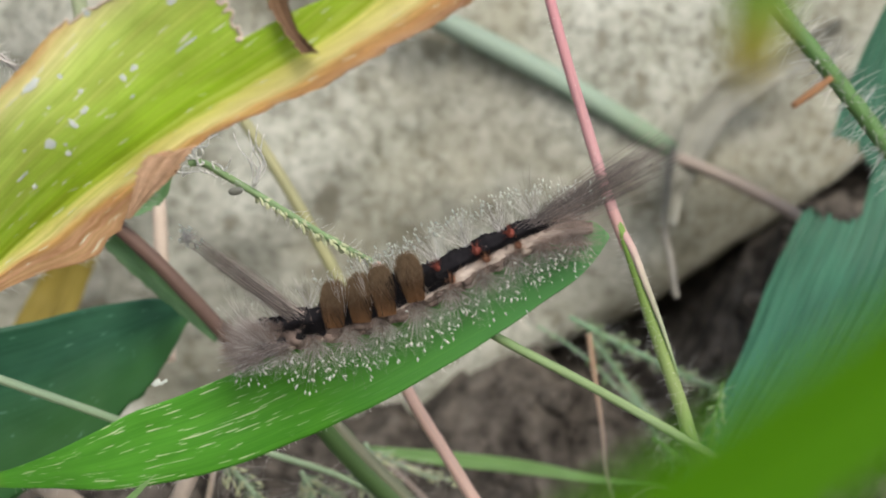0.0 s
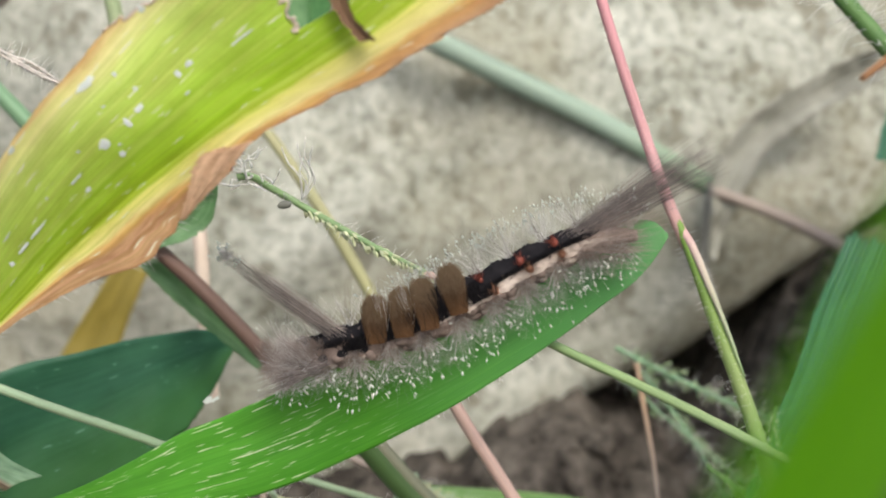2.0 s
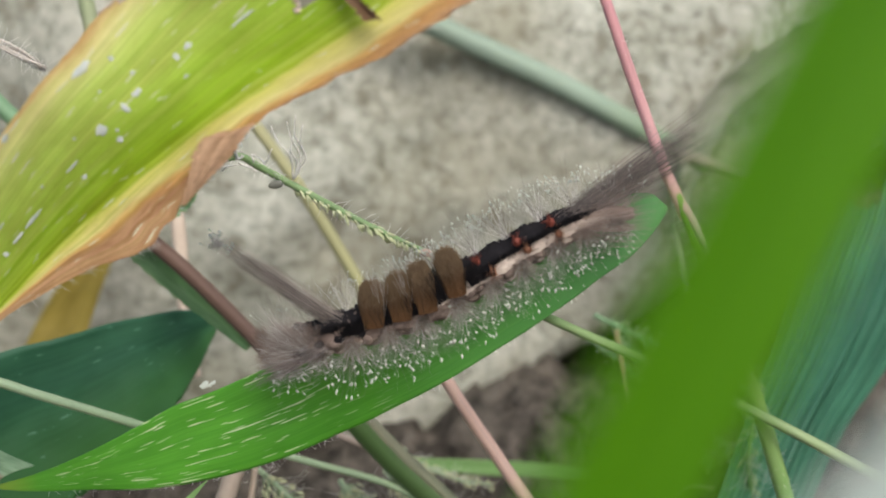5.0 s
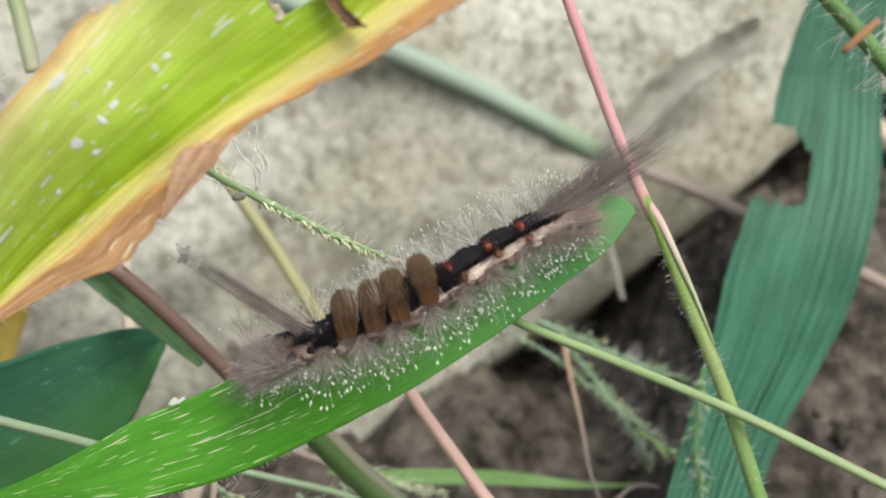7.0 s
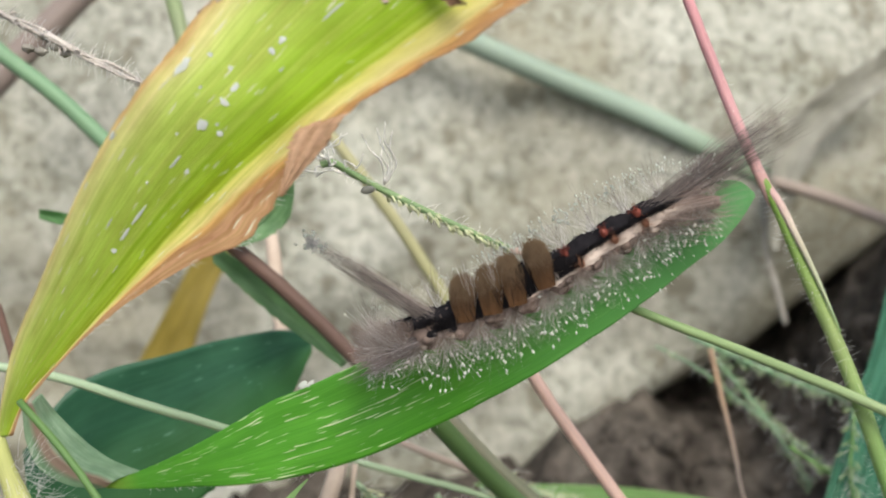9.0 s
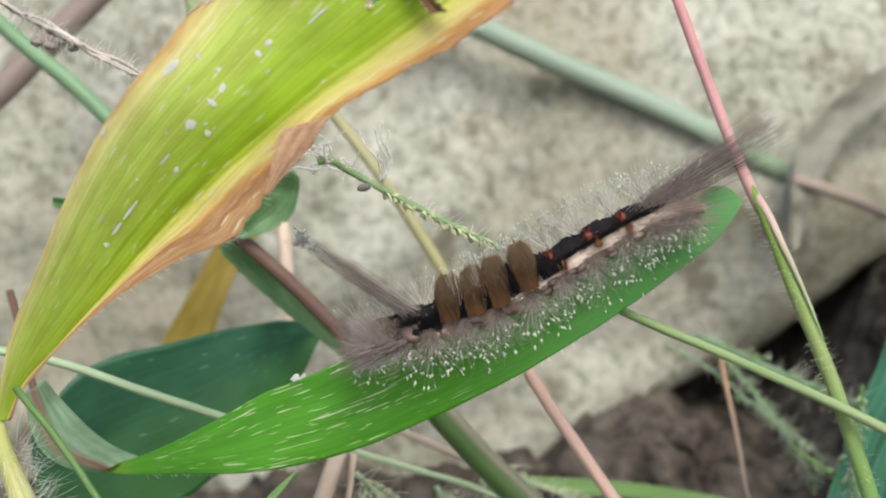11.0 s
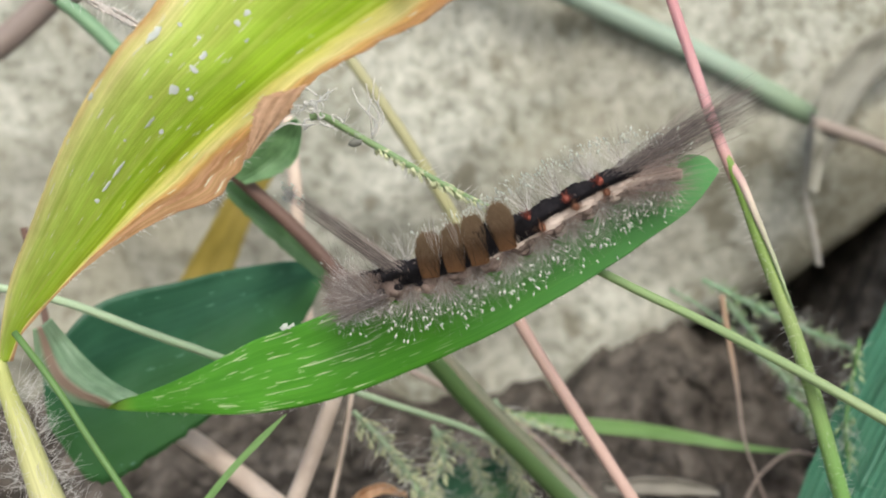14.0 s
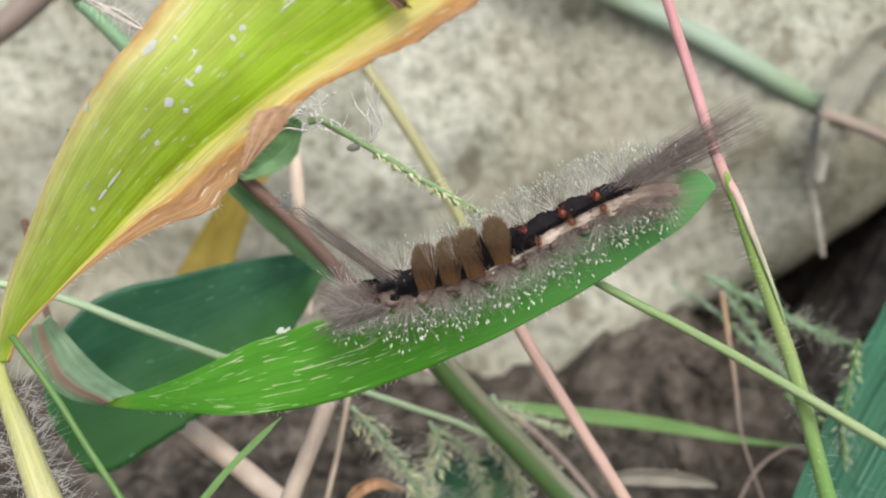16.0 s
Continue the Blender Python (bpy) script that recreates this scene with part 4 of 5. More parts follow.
spike = seed_head("grass_flower_spike", "green grass flower spike with pale grains hanging from it", [(-1.17, 10.30, 7.27), (-1.07, 10.31, 7.28), (-0.95, 10.39, 7.20), (-0.64, 10.44, 7.01), (-0.34, 10.29, 6.86), (-0.05, 10.15, 6.72), (0.23, 10.01, 6.60), (0.38, 9.89, 6.55)], 0.03, SPIKE_STEM, 190, 0.036, 0.055, 41, 110, grain=SPIKELET, first=38, sag=0.9)


def build_spike_extras():
    rng = np.random.default_rng(43)
    # pale curling stigmas on a short side branch
    curls = [[(-0.65, 10.41, 7.07), (-0.69, 10.41, 7.28), (-0.83, 10.44, 7.38), (-0.93, 10.48, 7.52)], [(-0.65, 10.41, 7.07), (-0.55, 10.41, 7.27), (-0.67, 10.40, 7.42), (-0.72, 10.40, 7.57)], [(-0.64, 10.41, 7.08), (-0.51, 10.42, 7.30), (-0.62, 10.41, 7.45), (-0.60, 10.41, 7.62)], [(-0.63, 10.41, 7.08), (-0.48, 10.41, 7.26), (-0.55, 10.39, 7.38), (-0.51, 10.39, 7.54)], [(-0.64, 10.36, 7.09), (-0.60, 10.35, 7.23), (-0.68, 10.32, 7.32), (-0.64, 10.36, 7.44)]]
    foot = arr((-0.64, 10.41, 7.07))
    curls = [foot + (arr(q) - foot) * arr((0.6, 1, 0.95)) for q in curls]
    # feathery tangle at the spike's end under the curled margin
    end = arr((-1.13, 10.26, 7.29))
    for _ in range(16):
        w = np.cumsum(rng.normal(0, 0.045, (5, 3)) + rng.normal(0, 0.03, 3), axis=0)
        curls.append(end + arr((rng.uniform(-0.09, 0.05), 0, rng.uniform(-0.06, 0.06))) + w * arr((1, 0.4, 1)))
    for q in curls:
        part("stigma", Shape().add(*tube(q, [0.0075, 0.007, 0.004], 24, 6, wobble=0.002, seed=4)), FINE_HAIR, spike)
    part("husk", Shape().add(*blob((-0.79, 10.34, 7.04), ((0.06, 0, 0.012), (0, 0.03, 0), (-0.008, 0, 0.034)), 8, 12, 0.03, 3)), HUSK, spike, "small grey husk")
    part("bud", Shape().add(*blob((0.38, 9.89, 6.54), ((0.06, 0, -0.02), (0, 0.03, 0), (0.01, 0, 0.03)), 8, 12, 0.03, 3)), FLESH_STEM, spike, "pinkish bud at the tip")


build_spike_extras()


# ---- weeds and litter between leaf and stone ----
def blade_thing(name, label, a, b, material, nu=40, nv=12, category="weed", crease=0.08, ripple=0.05, ragged=(0.01, 0.01), seed=1, thick=0.02):
    s = Shape()
    v, f, uv, top, nrm = blade(a, b, nu, nv, crease, 0.5, 0.0, ripple, thick, seed=seed, ragged=ragged)
    t = thing(name, None, label, category)
    part("leaf_blade", s.add(v, f, uv), material, t)
    w = np.linalg.norm(top[nu // 2, -1] - top[nu // 2, 0])
    part("midrib", Shape().add(*tube(top[2:-2:4, nv // 2] + nrm[2:-2:4, nv // 2] * 0.004, [0.035 * w, 0.02 * w], 24, 6)), material, t)
    return t


blade_thing("dying_weed", "blurred ochre-yellow dying leaf near the stone", [(-3.19, 19.72, 5.29), (-3.78, 19.59, 4.24), (-4.38, 19.57, 3.26), (-4.78, 19.47, 2.47)], [(-2.56, 19.66, 5.27), (-3.00, 19.58, 4.57), (-3.52, 19.51, 3.32), (-3.89, 19.36, 2.26)], OCHRE_LEAF, seed=51)
blade_thing("weed", "crumpled green leaf along a reddish stem", [(-2.36, 12.69, 6.32), (-1.82, 12.67, 5.89), (-1.32, 12.64, 5.36), (-1.02, 12.65, 4.96)], [(-2.33, 12.65, 6.09), (-1.88, 12.63, 5.62), (-1.38, 12.61, 5.18), (-1.08, 12.64, 4.91)], WEED_LEAF, crease=0.2, ripple=0.12, ragged=(0.05, 0.08), seed=52)
blade_thing("weed", "small green leaf tucked under the withering leaf", [(-2.17, 12.20, 6.38), (-1.94, 12.20, 6.67), (-1.71, 12.20, 6.88), (-1.51, 12.20, 6.99)], [(-2.05, 12.15, 6.33), (-1.78, 12.15, 6.39), (-1.56, 12.15, 6.54), (-1.46, 12.15, 6.92)], WEED_LEAF, crease=0.2, ripple=0.2, ragged=(0.06, 0.06), seed=53, nu=70, nv=20)
blade_thing("weed", "dark green leaf above the withering leaf", [(-1.04, 14.96, 9.14), (-0.97, 14.88, 8.76), (-0.78, 14.79, 8.48), (-0.58, 14.73, 8.33)], [(-0.20, 14.85, 9.17), (-0.26, 14.77, 8.72), (-0.39, 14.73, 8.46), (-0.55, 14.73, 8.32)], GRASS_GREEN, seed=54)
blade_thing("weed", "small dark green leaf scrap behind the withering leaf", [(-4.10, 13.00, 6.68), (-3.91, 13.00, 6.65), (-3.69, 13.00, 6.58), (-3.53, 13.00, 6.54)], [(-4.11, 13.00, 6.58), (-3.92, 13.00, 6.52), (-3.70, 13.00, 6.52), (-3.53, 13.00, 6.51)], GRASS_GREEN, crease=0.2, ripple=0.1, ragged=(0.1, 0.1), seed=58)
blade_thing("blade_of_grass", "thin bright green grass blade tip", [(-1.40, 9.69, 4.81), (-1.53, 9.66, 4.71), (-1.85, 9.57, 4.41), (-2.19, 9.46, 4.02)], [(-1.40, 9.69, 4.80), (-1.50, 9.65, 4.68), (-1.80, 9.56, 4.38), (-2.13, 9.45, 3.99)], LIGHT_GRASS, category="grass", nv=8, seed=55, thick=0.008)
blade_thing("weed", "dark green leaf low among the seed heads", [(-0.29, 12.63, 2.36), (-0.07, 12.75, 2.76), (0.29, 12.81, 2.96), (0.74, 12.80, 2.95)], [(-0.16, 12.52, 1.98), (0.49, 12.58, 2.17), (0.84, 12.69, 2.55), (0.77, 12.79, 2.91)], SHADED_LEAF, seed=56)
blade_thing("blade_of_grass", "pale green grass blade lying over the soil", [(0.56, 15.39, 2.52), (1.11, 15.47, 2.44), (1.89, 15.55, 2.34), (2.61, 15.62, 2.23), (3.34, 15.68, 2.07), (4.21, 15.63, 1.88), (5.08, 15.60, 1.76)], [(0.56, 15.38, 2.49), (1.11, 15.43, 2.32), (1.89, 15.49, 2.15), (2.61, 15.57, 2.03), (3.34, 15.63, 1.90), (4.21, 15.60, 1.79), (5.08, 15.59, 1.74)], LIGHT_GRASS, category="grass", nv=8, seed=57)
blade_thing("withered_weed", "curled grey withered leaf hanging from the stem", [(8.73, 19.75, 8.16), (7.76, 19.85, 7.65), (6.90, 19.74, 7.17), (6.24, 19.57, 6.57), (5.98, 19.38, 5.70), (5.95, 19.22, 4.69)], [(8.97, 19.69, 7.67), (8.00, 19.69, 7.17), (7.31, 19.66, 6.68), (6.74, 19.50, 6.17), (6.38, 19.38, 5.52), (6.06, 19.20, 4.66)], FADED, crease=0.25, ripple=0.22, ragged=(0.08, 0.08), seed=58, nu=90)
blade_thing("withered_weed", "pale dry leaf scrap lying on the soil", [(2.10, 15.01, 1.56), (2.62, 14.96, 1.73), (3.15, 14.95, 1.71), (3.71, 14.99, 1.47)], [(2.15, 15.06, 1.39), (2.63, 14.98, 1.45), (3.21, 14.98, 1.44), (3.71, 14.97, 1.41)], GREY_DRY, crease=0.2, ripple=0.1, ragged=(0.06, 0.06), seed=63)
blade_thing("withered_weed", "small curled tan leaf scrap below the green leaf", [(-1.12, 11.72, 2.84), (-0.94, 11.79, 3.06), (-0.70, 11.80, 3.12), (-0.45, 11.77, 3.00)], [(-1.06, 11.79, 2.70), (-0.88, 11.85, 2.91), (-0.69, 11.86, 2.97), (-0.44, 11.86, 2.93)], TAN_DRY, crease=0.2, ripple=0.1, ragged=(0.06, 0.06), seed=64)
stem_thing("dry_grass", "thin grey dry strand hanging down the stone", [(6.19, 20.14, 5.86), (6.03, 19.73, 5.18), (5.95, 19.47, 4.67), (6.03, 19.20, 4.08), (6.13, 19.03, 3.50)], [0.03, 0.05, 0.04, 0.07, 0.05], GREY_DRY, sides=7)


def bitten_leaf():
    a = [(8.05, 16.81, 8.76), (7.78, 16.74, 8.13), (7.48, 16.65, 7.38), (7.06, 16.22, 6.42), (6.64, 15.83, 5.66), (6.17, 15.39, 5.02), (5.51, 14.52, 4.20), (4.90, 13.71, 3.69), (4.23, 12.95, 2.83), (3.88, 12.51, 2.37)]
    b = [(9.42, 17.01, 8.76), (9.21, 16.77, 7.95), (8.99, 16.36, 6.83), (8.70, 15.90, 5.84), (8.26, 15.39, 4.98), (7.55, 14.68, 4.32), (6.76, 14.02, 3.80), (6.05, 13.47, 3.38), (5.26, 12.76, 2.65), (4.79, 12.35, 2.19)]
    s = Shape()
    v, f, uv, top, nrm = blade(a, b, 120, 97, 0.05, 0.6, 0.0, 0.06, 0.02, seed=61, ragged=(0.012, 0.008), ribs=(12, 0.024))
    uv = arr(uv)

    def bite(q):
        u, w = uv[list(q)].mean(0)
        hole = 0.255 + 0.014 * noise.noise(Vector((w * 20, 0, 1))) < u < 0.385 + 0.02 * noise.noise(Vector((w * 26, 3, 0)))
        return hole and w < 0.44 + 0.05 * noise.noise(Vector((u * 40, 0, 0))) - 4.0 * max(0.0, 0.30 - u)

    s.add(v, [q for q in f if not bite(q)], uv)
    t = thing("broadleaf_grass", None, "broad grey-green striped grass leaf with a bitten notch", "grass")
    part("leaf_blade", s, STRIPED_LEAF, t)
    rib = [top[i, 58] + nrm[i, 58] * 0.006 for i in range(4, 118, 6)]
    part("midrib", Shape().add(*tube(rib, [0.02, 0.035, 0.04], 60, 8)), STRIPED_LEAF, t)
    return t


bitten_leaf()

stem_thing("dry_grass", "pinkish brown dry stem lying across the stone", [(5.99, 19.46, 5.81), (6.84, 19.08, 5.52), (7.85, 18.41, 5.05), (9.41, 17.52, 4.20), (10.40, 16.95, 3.68)], [0.1, 0.11, 0.11], DULL_PINK)
stem_thing("dry_grass", "pale brown dry stem beside the striped leaf", [(9.22, 17.75, 7.39), (9.61, 17.49, 6.65), (9.99, 17.22, 5.83)], [0.1, 0.1], STRAW)
stem_thing("straw", "upright bleached straw behind the shaded leaf", [(-1.91, 14.70, 6.64), (-1.82, 14.49, 5.92), (-1.78, 14.36, 5.10), (-1.69, 14.18, 4.14)], [0.08, 0.085, 0.08], STRAW, category="straw")
stem_thing("straw", "bleached straw leaning below the green leaf", [(-1.09, 11.75, 4.38), (-1.35, 11.56, 3.70), (-1.64, 11.35, 3.00), (-1.84, 11.19, 2.47)], [0.09, 0.1, 0.1], STRAW, category="straw", root=True)
stem_thing("straw", "thin pale straw below the green leaf", [(-1.00, 11.89, 4.13), (-1.10, 11.72, 3.56), (-1.25, 11.54, 2.93)], [0.03, 0.03], STRAW, category="straw", root=True)
stem_thing("straw", "broad bleached straw lying low beside the maize", [(-3.92, 13.41, 3.68), (-2.61, 12.98, 2.88), (-1.72, 12.61, 2.32)], [0.13, 0.13], STRAW, category="straw", root=True)
stem_thing("straw", "thin straw lying low under the seed heads", [(-1.03, 14.11, 3.87), (-0.19, 13.99, 3.48), (0.80, 14.05, 2.93), (1.60, 14.04, 2.17), (1.96, 13.92, 1.76)], [0.04, 0.045], DULL_PINK, category="straw")
stem_thing("dry_grass", "thin orange-brown dry stem standing in the soil", [(3.50, 14.68, 4.34), (3.59, 14.51, 3.76), (3.68, 14.35, 3.21), (3.76, 14.17, 2.59), (3.92, 14.03, 2.11)], [0.04, 0.018, 0.012, 0.01], ORANGE_STEM, root=True)
stem_thing("dry_grass", "forked thin straw over the soil", [(3.72, 14.08, 1.57), (4.05, 14.24, 2.12), (4.44, 14.31, 2.35), (4.73, 14.30, 2.30)], [0.022, 0.022], DULL_PINK)
stem_thing("wild_grass", "pale green thin weed stem under the leaf", [(-1.06, 12.09, 4.11), (-0.76, 12.06, 4.01), (-0.34, 12.03, 3.87), (0.15, 11.98, 3.72), (0.69, 11.92, 3.48)], [0.035, 0.035], PALE_STEM)
stem_thing("wild_grass", "lime green stem at the edge of the withering leaf", [(-2.89, 14.86, 9.20), (-2.74, 14.73, 8.49), (-2.61, 14.59, 7.78)], [0.09, 0.09], LIME_STEM)
stem_thing("dry_grass", "thick brown blurred stem crossing the stone", [(-7.66, 18.56, 6.60), (-6.44, 18.70, 7.42), (-5.47, 18.87, 8.33), (-4.33, 19.07, 9.40)], [0.22, 0.22], BROWN_STEM)
stem_thing("dry_grass", "thin brown stem behind the maize leaf base", [(-4.43, 12.38, 5.83), (-4.32, 12.30, 5.38), (-4.21, 12.19, 4.83), (-3.98, 12.09, 4.38)], [0.04, 0.04], RUSSET_STEM)
stem_thing("twig", "short orange-brown twig hanging in the air", [(2.60, 7.25, 8.29), (2.71, 7.24, 8.38), (2.82, 7.24, 8.47)], [0.02, 0.025, 0.02], ORANGE, n=10, category="twig")

seed_head("weed_spike", "fuzzy grey-green weed spike above the soil", [(3.39, 15.31, 4.36), (4.10, 15.21, 4.01), (4.92, 15.11, 3.64), (5.96, 14.80, 3.27)], 0.03, SOFT_STEM, 170, 0.04, 0.13, 71, 200)
seed_head("weed_spike", "fuzzy grey-green weed spike above the soil", [(3.65, 15.25, 4.15), (4.03, 15.12, 3.69), (4.44, 14.95, 3.12), (4.85, 14.75, 2.41)], 0.025, SOFT_STEM, 120, 0.04, 0.11, 72, 140)
seed_head("weed_spike", "green weed spike with small buds before the striped leaf", [(4.06, 13.48, 3.43), (4.47, 13.40, 3.14), (4.81, 13.31, 2.85), (5.35, 13.22, 2.53)], 0.025, GRASS_STEM, 60, 0.05, 0.14, 73, 60)
seed_head("weed_spike", "green weed spike with small buds before the striped leaf", [(4.83, 13.39, 4.18), (4.73, 13.24, 3.68), (4.64, 13.09, 3.17), (4.71, 12.91, 2.54)], 0.022, GRASS_STEM, 50, 0.05, 0.13, 74, 60)
seed_head("weed_spike", "pale seeding weed spike under the green leaf", [(-1.00, 12.03, 3.88), (-0.70, 11.94, 3.59), (-0.39, 11.83, 3.19), (-0.03, 11.68, 2.67)], 0.03, PALE_STEM, 190, 0.042, 0.149, 75, 160, grain=SPIKELET)
seed_head("weed_spike", "pale seeding weed spike under the green leaf", [(-0.16, 12.36, 3.57), (-0.04, 12.28, 3.30), (-0.16, 12.17, 2.95), (-0.28, 12.03, 2.47)], 0.03, PALE_STEM, 170, 0.042, 0.172, 76, 120, grain=SPIKELET)
seed_head("weed_spike", "pale seeding weed spike under the green leaf", [(0.53, 12.62, 3.77), (0.72, 12.52, 3.40), (1.10, 12.41, 3.04), (1.42, 12.28, 2.56)], 0.03, PALE_STEM, 140, 0.042, 0.149, 77, 120, grain=SPIKELET)
seed_head("weed_spike", "pale seeding weed spike under the green leaf", [(0.34, 12.75, 3.47), (0.54, 12.68, 3.26), (0.76, 12.60, 2.95), (0.93, 12.47, 2.52)], 0.022, PALE_STEM, 190, 0.042, 0.138, 81, 140, grain=SPIKELET)
seed_head("weed_spike", "pale seeding weed spike under the green leaf", [(0.03, 12.77, 3.21), (0.28, 12.72, 3.03), (0.42, 12.63, 2.72), (0.50, 12.51, 2.32)], 0.022, PALE_STEM, 190, 0.026, 0.13, 82, 140, grain=SPIKELET)
seed_head("weed_spike", "thin pale weed spike lying over the soil", [(0.80, 13.51, 3.23), (1.04, 13.47, 3.10), (1.35, 13.44, 2.98), (1.65, 13.43, 2.93)], 0.016, PALE_STEM, 60, 0.03, 0.08, 83, 60, grain=SPIKELET)
seed_head("weed_spike", "green weed spike with small buds above the hollow", [(2.93, 15.14, 4.29), (3.49, 15.04, 3.96), (3.97, 14.92, 3.55), (4.49, 14.70, 3.14), (5.00, 14.49, 2.73)], 0.016, SOFT_STEM, 60, 0.04, 0.08, 84, 130)
dry_spike = seed_head("dry_flower_spike", "dry greyish grass spike beside the withering leaf", [(-4.05, 11.03, 8.81), (-3.73, 10.96, 8.57), (-3.32, 10.88, 8.34), (-2.91, 10.81, 8.12), (-2.58, 10.75, 7.94)], 0.02, ASH_DRY, 40, 0.03, 0.06, 78, 360, grain=ASH_DRY)
for k in range(4):
    rng = np.random.default_rng(90 + k)
    base = arr([(-4.05, 11.03, 8.81), (-3.73, 10.96, 8.57), (-3.50, 10.92, 8.45), (-3.32, 10.88, 8.34), (-3.11, 10.84, 8.23), (-2.91, 10.81, 8.12), (-2.58, 10.75, 7.94)])
    part("strand", Shape().add(*tube(base + rng.normal(0, 0.02, base.shape), [0.014, 0.02, 0.016, 0.008], 60, 6, wobble=0.002, seed=k)), ASH_DRY, dry_spike)
for i, (x, y) in enumerate(((0, 0), (0.1, 0.03), (0.21, -0.01), (0.3, 0.05), (0.15, -0.09))):
    p = arr((-3.56, 10.90, 8.30))
    part("grey_seed", Shape().add(*blob(p + (x, 0, -y), ((0.05, 0, -0.02), (0, 0.03, 0), (0.012, 0, 0.032)), 8, 10, 0.22, i)), GREY_DRY, dry_spike)

# ---- the caterpillar ----
cat = thing("tussock_caterpillar", None, "dark hairy tussock caterpillar with four brown tufts on a leaf", "caterpillar")
BODY = [(-0.90, 9.42, 5.91), (-0.66, 9.38, 5.98), (-0.39, 9.32, 6.08), (-0.07, 9.26, 6.18), (0.24, 9.20, 6.30), (0.50, 9.16, 6.45), (0.76, 9.14, 6.60), (1.02, 9.13, 6.75), (1.28, 9.12, 6.88), (1.53, 9.08, 6.97), (1.78, 9.02, 7.00)]


def build_caterpillar():
    rng = np.random.default_rng(21)
    n = 150
    c = glide(BODY, n)
    t = unit(np.gradient(c, axis=0))
    out = unit(np.cross(t, (0, 0, 1.0)))          # towards the viewer's side
    out = np.where((out @ arr((0, -1, 0)))[:, None] > 0, out, -out)
    up = unit(np.cross(out, t))
    up = np.where(up[:, 2:] > 0, up, -up)
    s = np.linspace(0, 1, n)
    rings = 11
    r = np.interp(s, (0, 0.3, 0.55, 0.85, 1), (0.135, 0.155, 0.15, 0.125, 0.075)) * np.minimum(1, 3.5 * np.sqrt(np.minimum(s + 0.02, (1 - s) * 0.7 + 0.02))) * (1 + 0.07 * np.cos(s * rings * 2 * np.pi))
    sides = 24
    ang = np.linspace(0, 2 * np.pi, sides, endpoint=False)

    def around(i, degrees):
        """Direction from the body's axis: 0 is the back, 90 the visible flank, 180 the belly."""
        x = np.radians(degrees)
        return np.cos(x) * up[i] + np.sin(x) * out[i]

    def band(lo, hi, extra, name, material, label, bumpy, first, last, wander):
        v, uv, f = [], [], []
        span = range(int(first * (n - 1)), int(last * (n - 1)) + 1)
        for i in span:
            w1 = wander * (noise.noise(Vector((i * 0.21, lo, 0))) + 0.7 * noise.noise(Vector((i * 0.6, lo, 4))))
            w2 = wander * (noise.noise(Vector((i * 0.21, hi, 8))) + 0.7 * noise.noise(Vector((i * 0.6, hi, 2))))
            close = min(1.0, (s[i] - first) / 0.1 + 0.03, (last - s[i]) / 0.06 + 0.03) ** 0.5
            mid, half = (lo + hi) / 2, (hi - lo) / 2
            for x in np.linspace(mid - half * close + w1 * close, mid + half * close + w2 * close, 9):
                rr = (r[i] + extra) * (1 + rng.normal(0, bumpy))
                v.append(c[i] + rr * around(i, x))
                uv.append((s[i], x))
        f = [(i * 9 + j, i * 9 + j + 1, (i + 1) * 9 + j + 1, (i + 1) * 9 + j) for i in range(len(span) - 1) for j in range(8)]
        return part(name, Shape().add(v, f, uv), material, cat, label)

    v = c[:, None] + r[:, None, None] * (np.cos(ang)[None, :, None] * up[:, None] + np.sin(ang)[None, :, None] * out[:, None]) * 0.97
    for i in range(n):
        for j in range(sides):
            v[i, j] += (v[i, j] - c[i]) * 0.12 * noise.noise(Vector(v[i, j] * 14.0))
    f = [(i * sides + j, i * sides + (j + 1) % sides, (i + 1) * sides + (j + 1) % sides, (i + 1) * sides + j) for i in range(n - 1) for j in range(sides)]
    f += [tuple(range(sides))[::-1], tuple((n - 1) * sides + j for j in range(sides))]
    part("body", Shape().add(v.reshape(-1, 3), f), BODY_SIDE, cat, "mottled grey-brown segmented body")
    band(-50, 64, 0.01, "back_stripe", BODY_BLACK, "velvety black stripe along the back", 0.05, 0.08, 0.9, 8)
    band(72, 102, 0.012, "side_line", BODY_LINE, "broken cream line along the side", 0.06, 0.42, 0.93, 10)
    # head
    h = c[0] + 0.02 * t[0]
    part("head", Shape().add(*blob(h, (0.07 * t[0], 0.09 * up[0], 0.1 * out[0]), 10, 14, 0.03, 2)), BODY_SIDE, cat, "greyish brown rounded head")

    def at(px):
        return min(n - 1, max(0, int(px * (n - 1))))

    # puckered folds of skin along the flank, cream and dark between them
    for g in range(34):
        i = at(0.05 + 0.9 * g / 33)
        for lo, m in ((112, BODY_SIDE), (132, BODY_LINE if g % 3 == 1 else BODY_SIDE)):
            d = around(i, lo + rng.normal(0, 6))
            w = rng.uniform(0.02, 0.036)
            part("skin_fold", Shape().add(*blob(c[i] + d * r[i] * 0.94, (t[i] * w * 1.5, d * w * 0.8, np.cross(t[i], d) * w), 6, 9, 0.16, g)), m, cat)
    for q in (0.1, 0.145, 0.2, 0.25):
        i = at(q)
        d = around(i, 96)
        part("dark_spot", Shape().add(*blob(c[i] + d * r[i], (t[i] * 0.045, d * 0.014, np.cross(t[i], d) * 0.03), 6, 10, 0.15, i)), BODY_BLACK, cat)

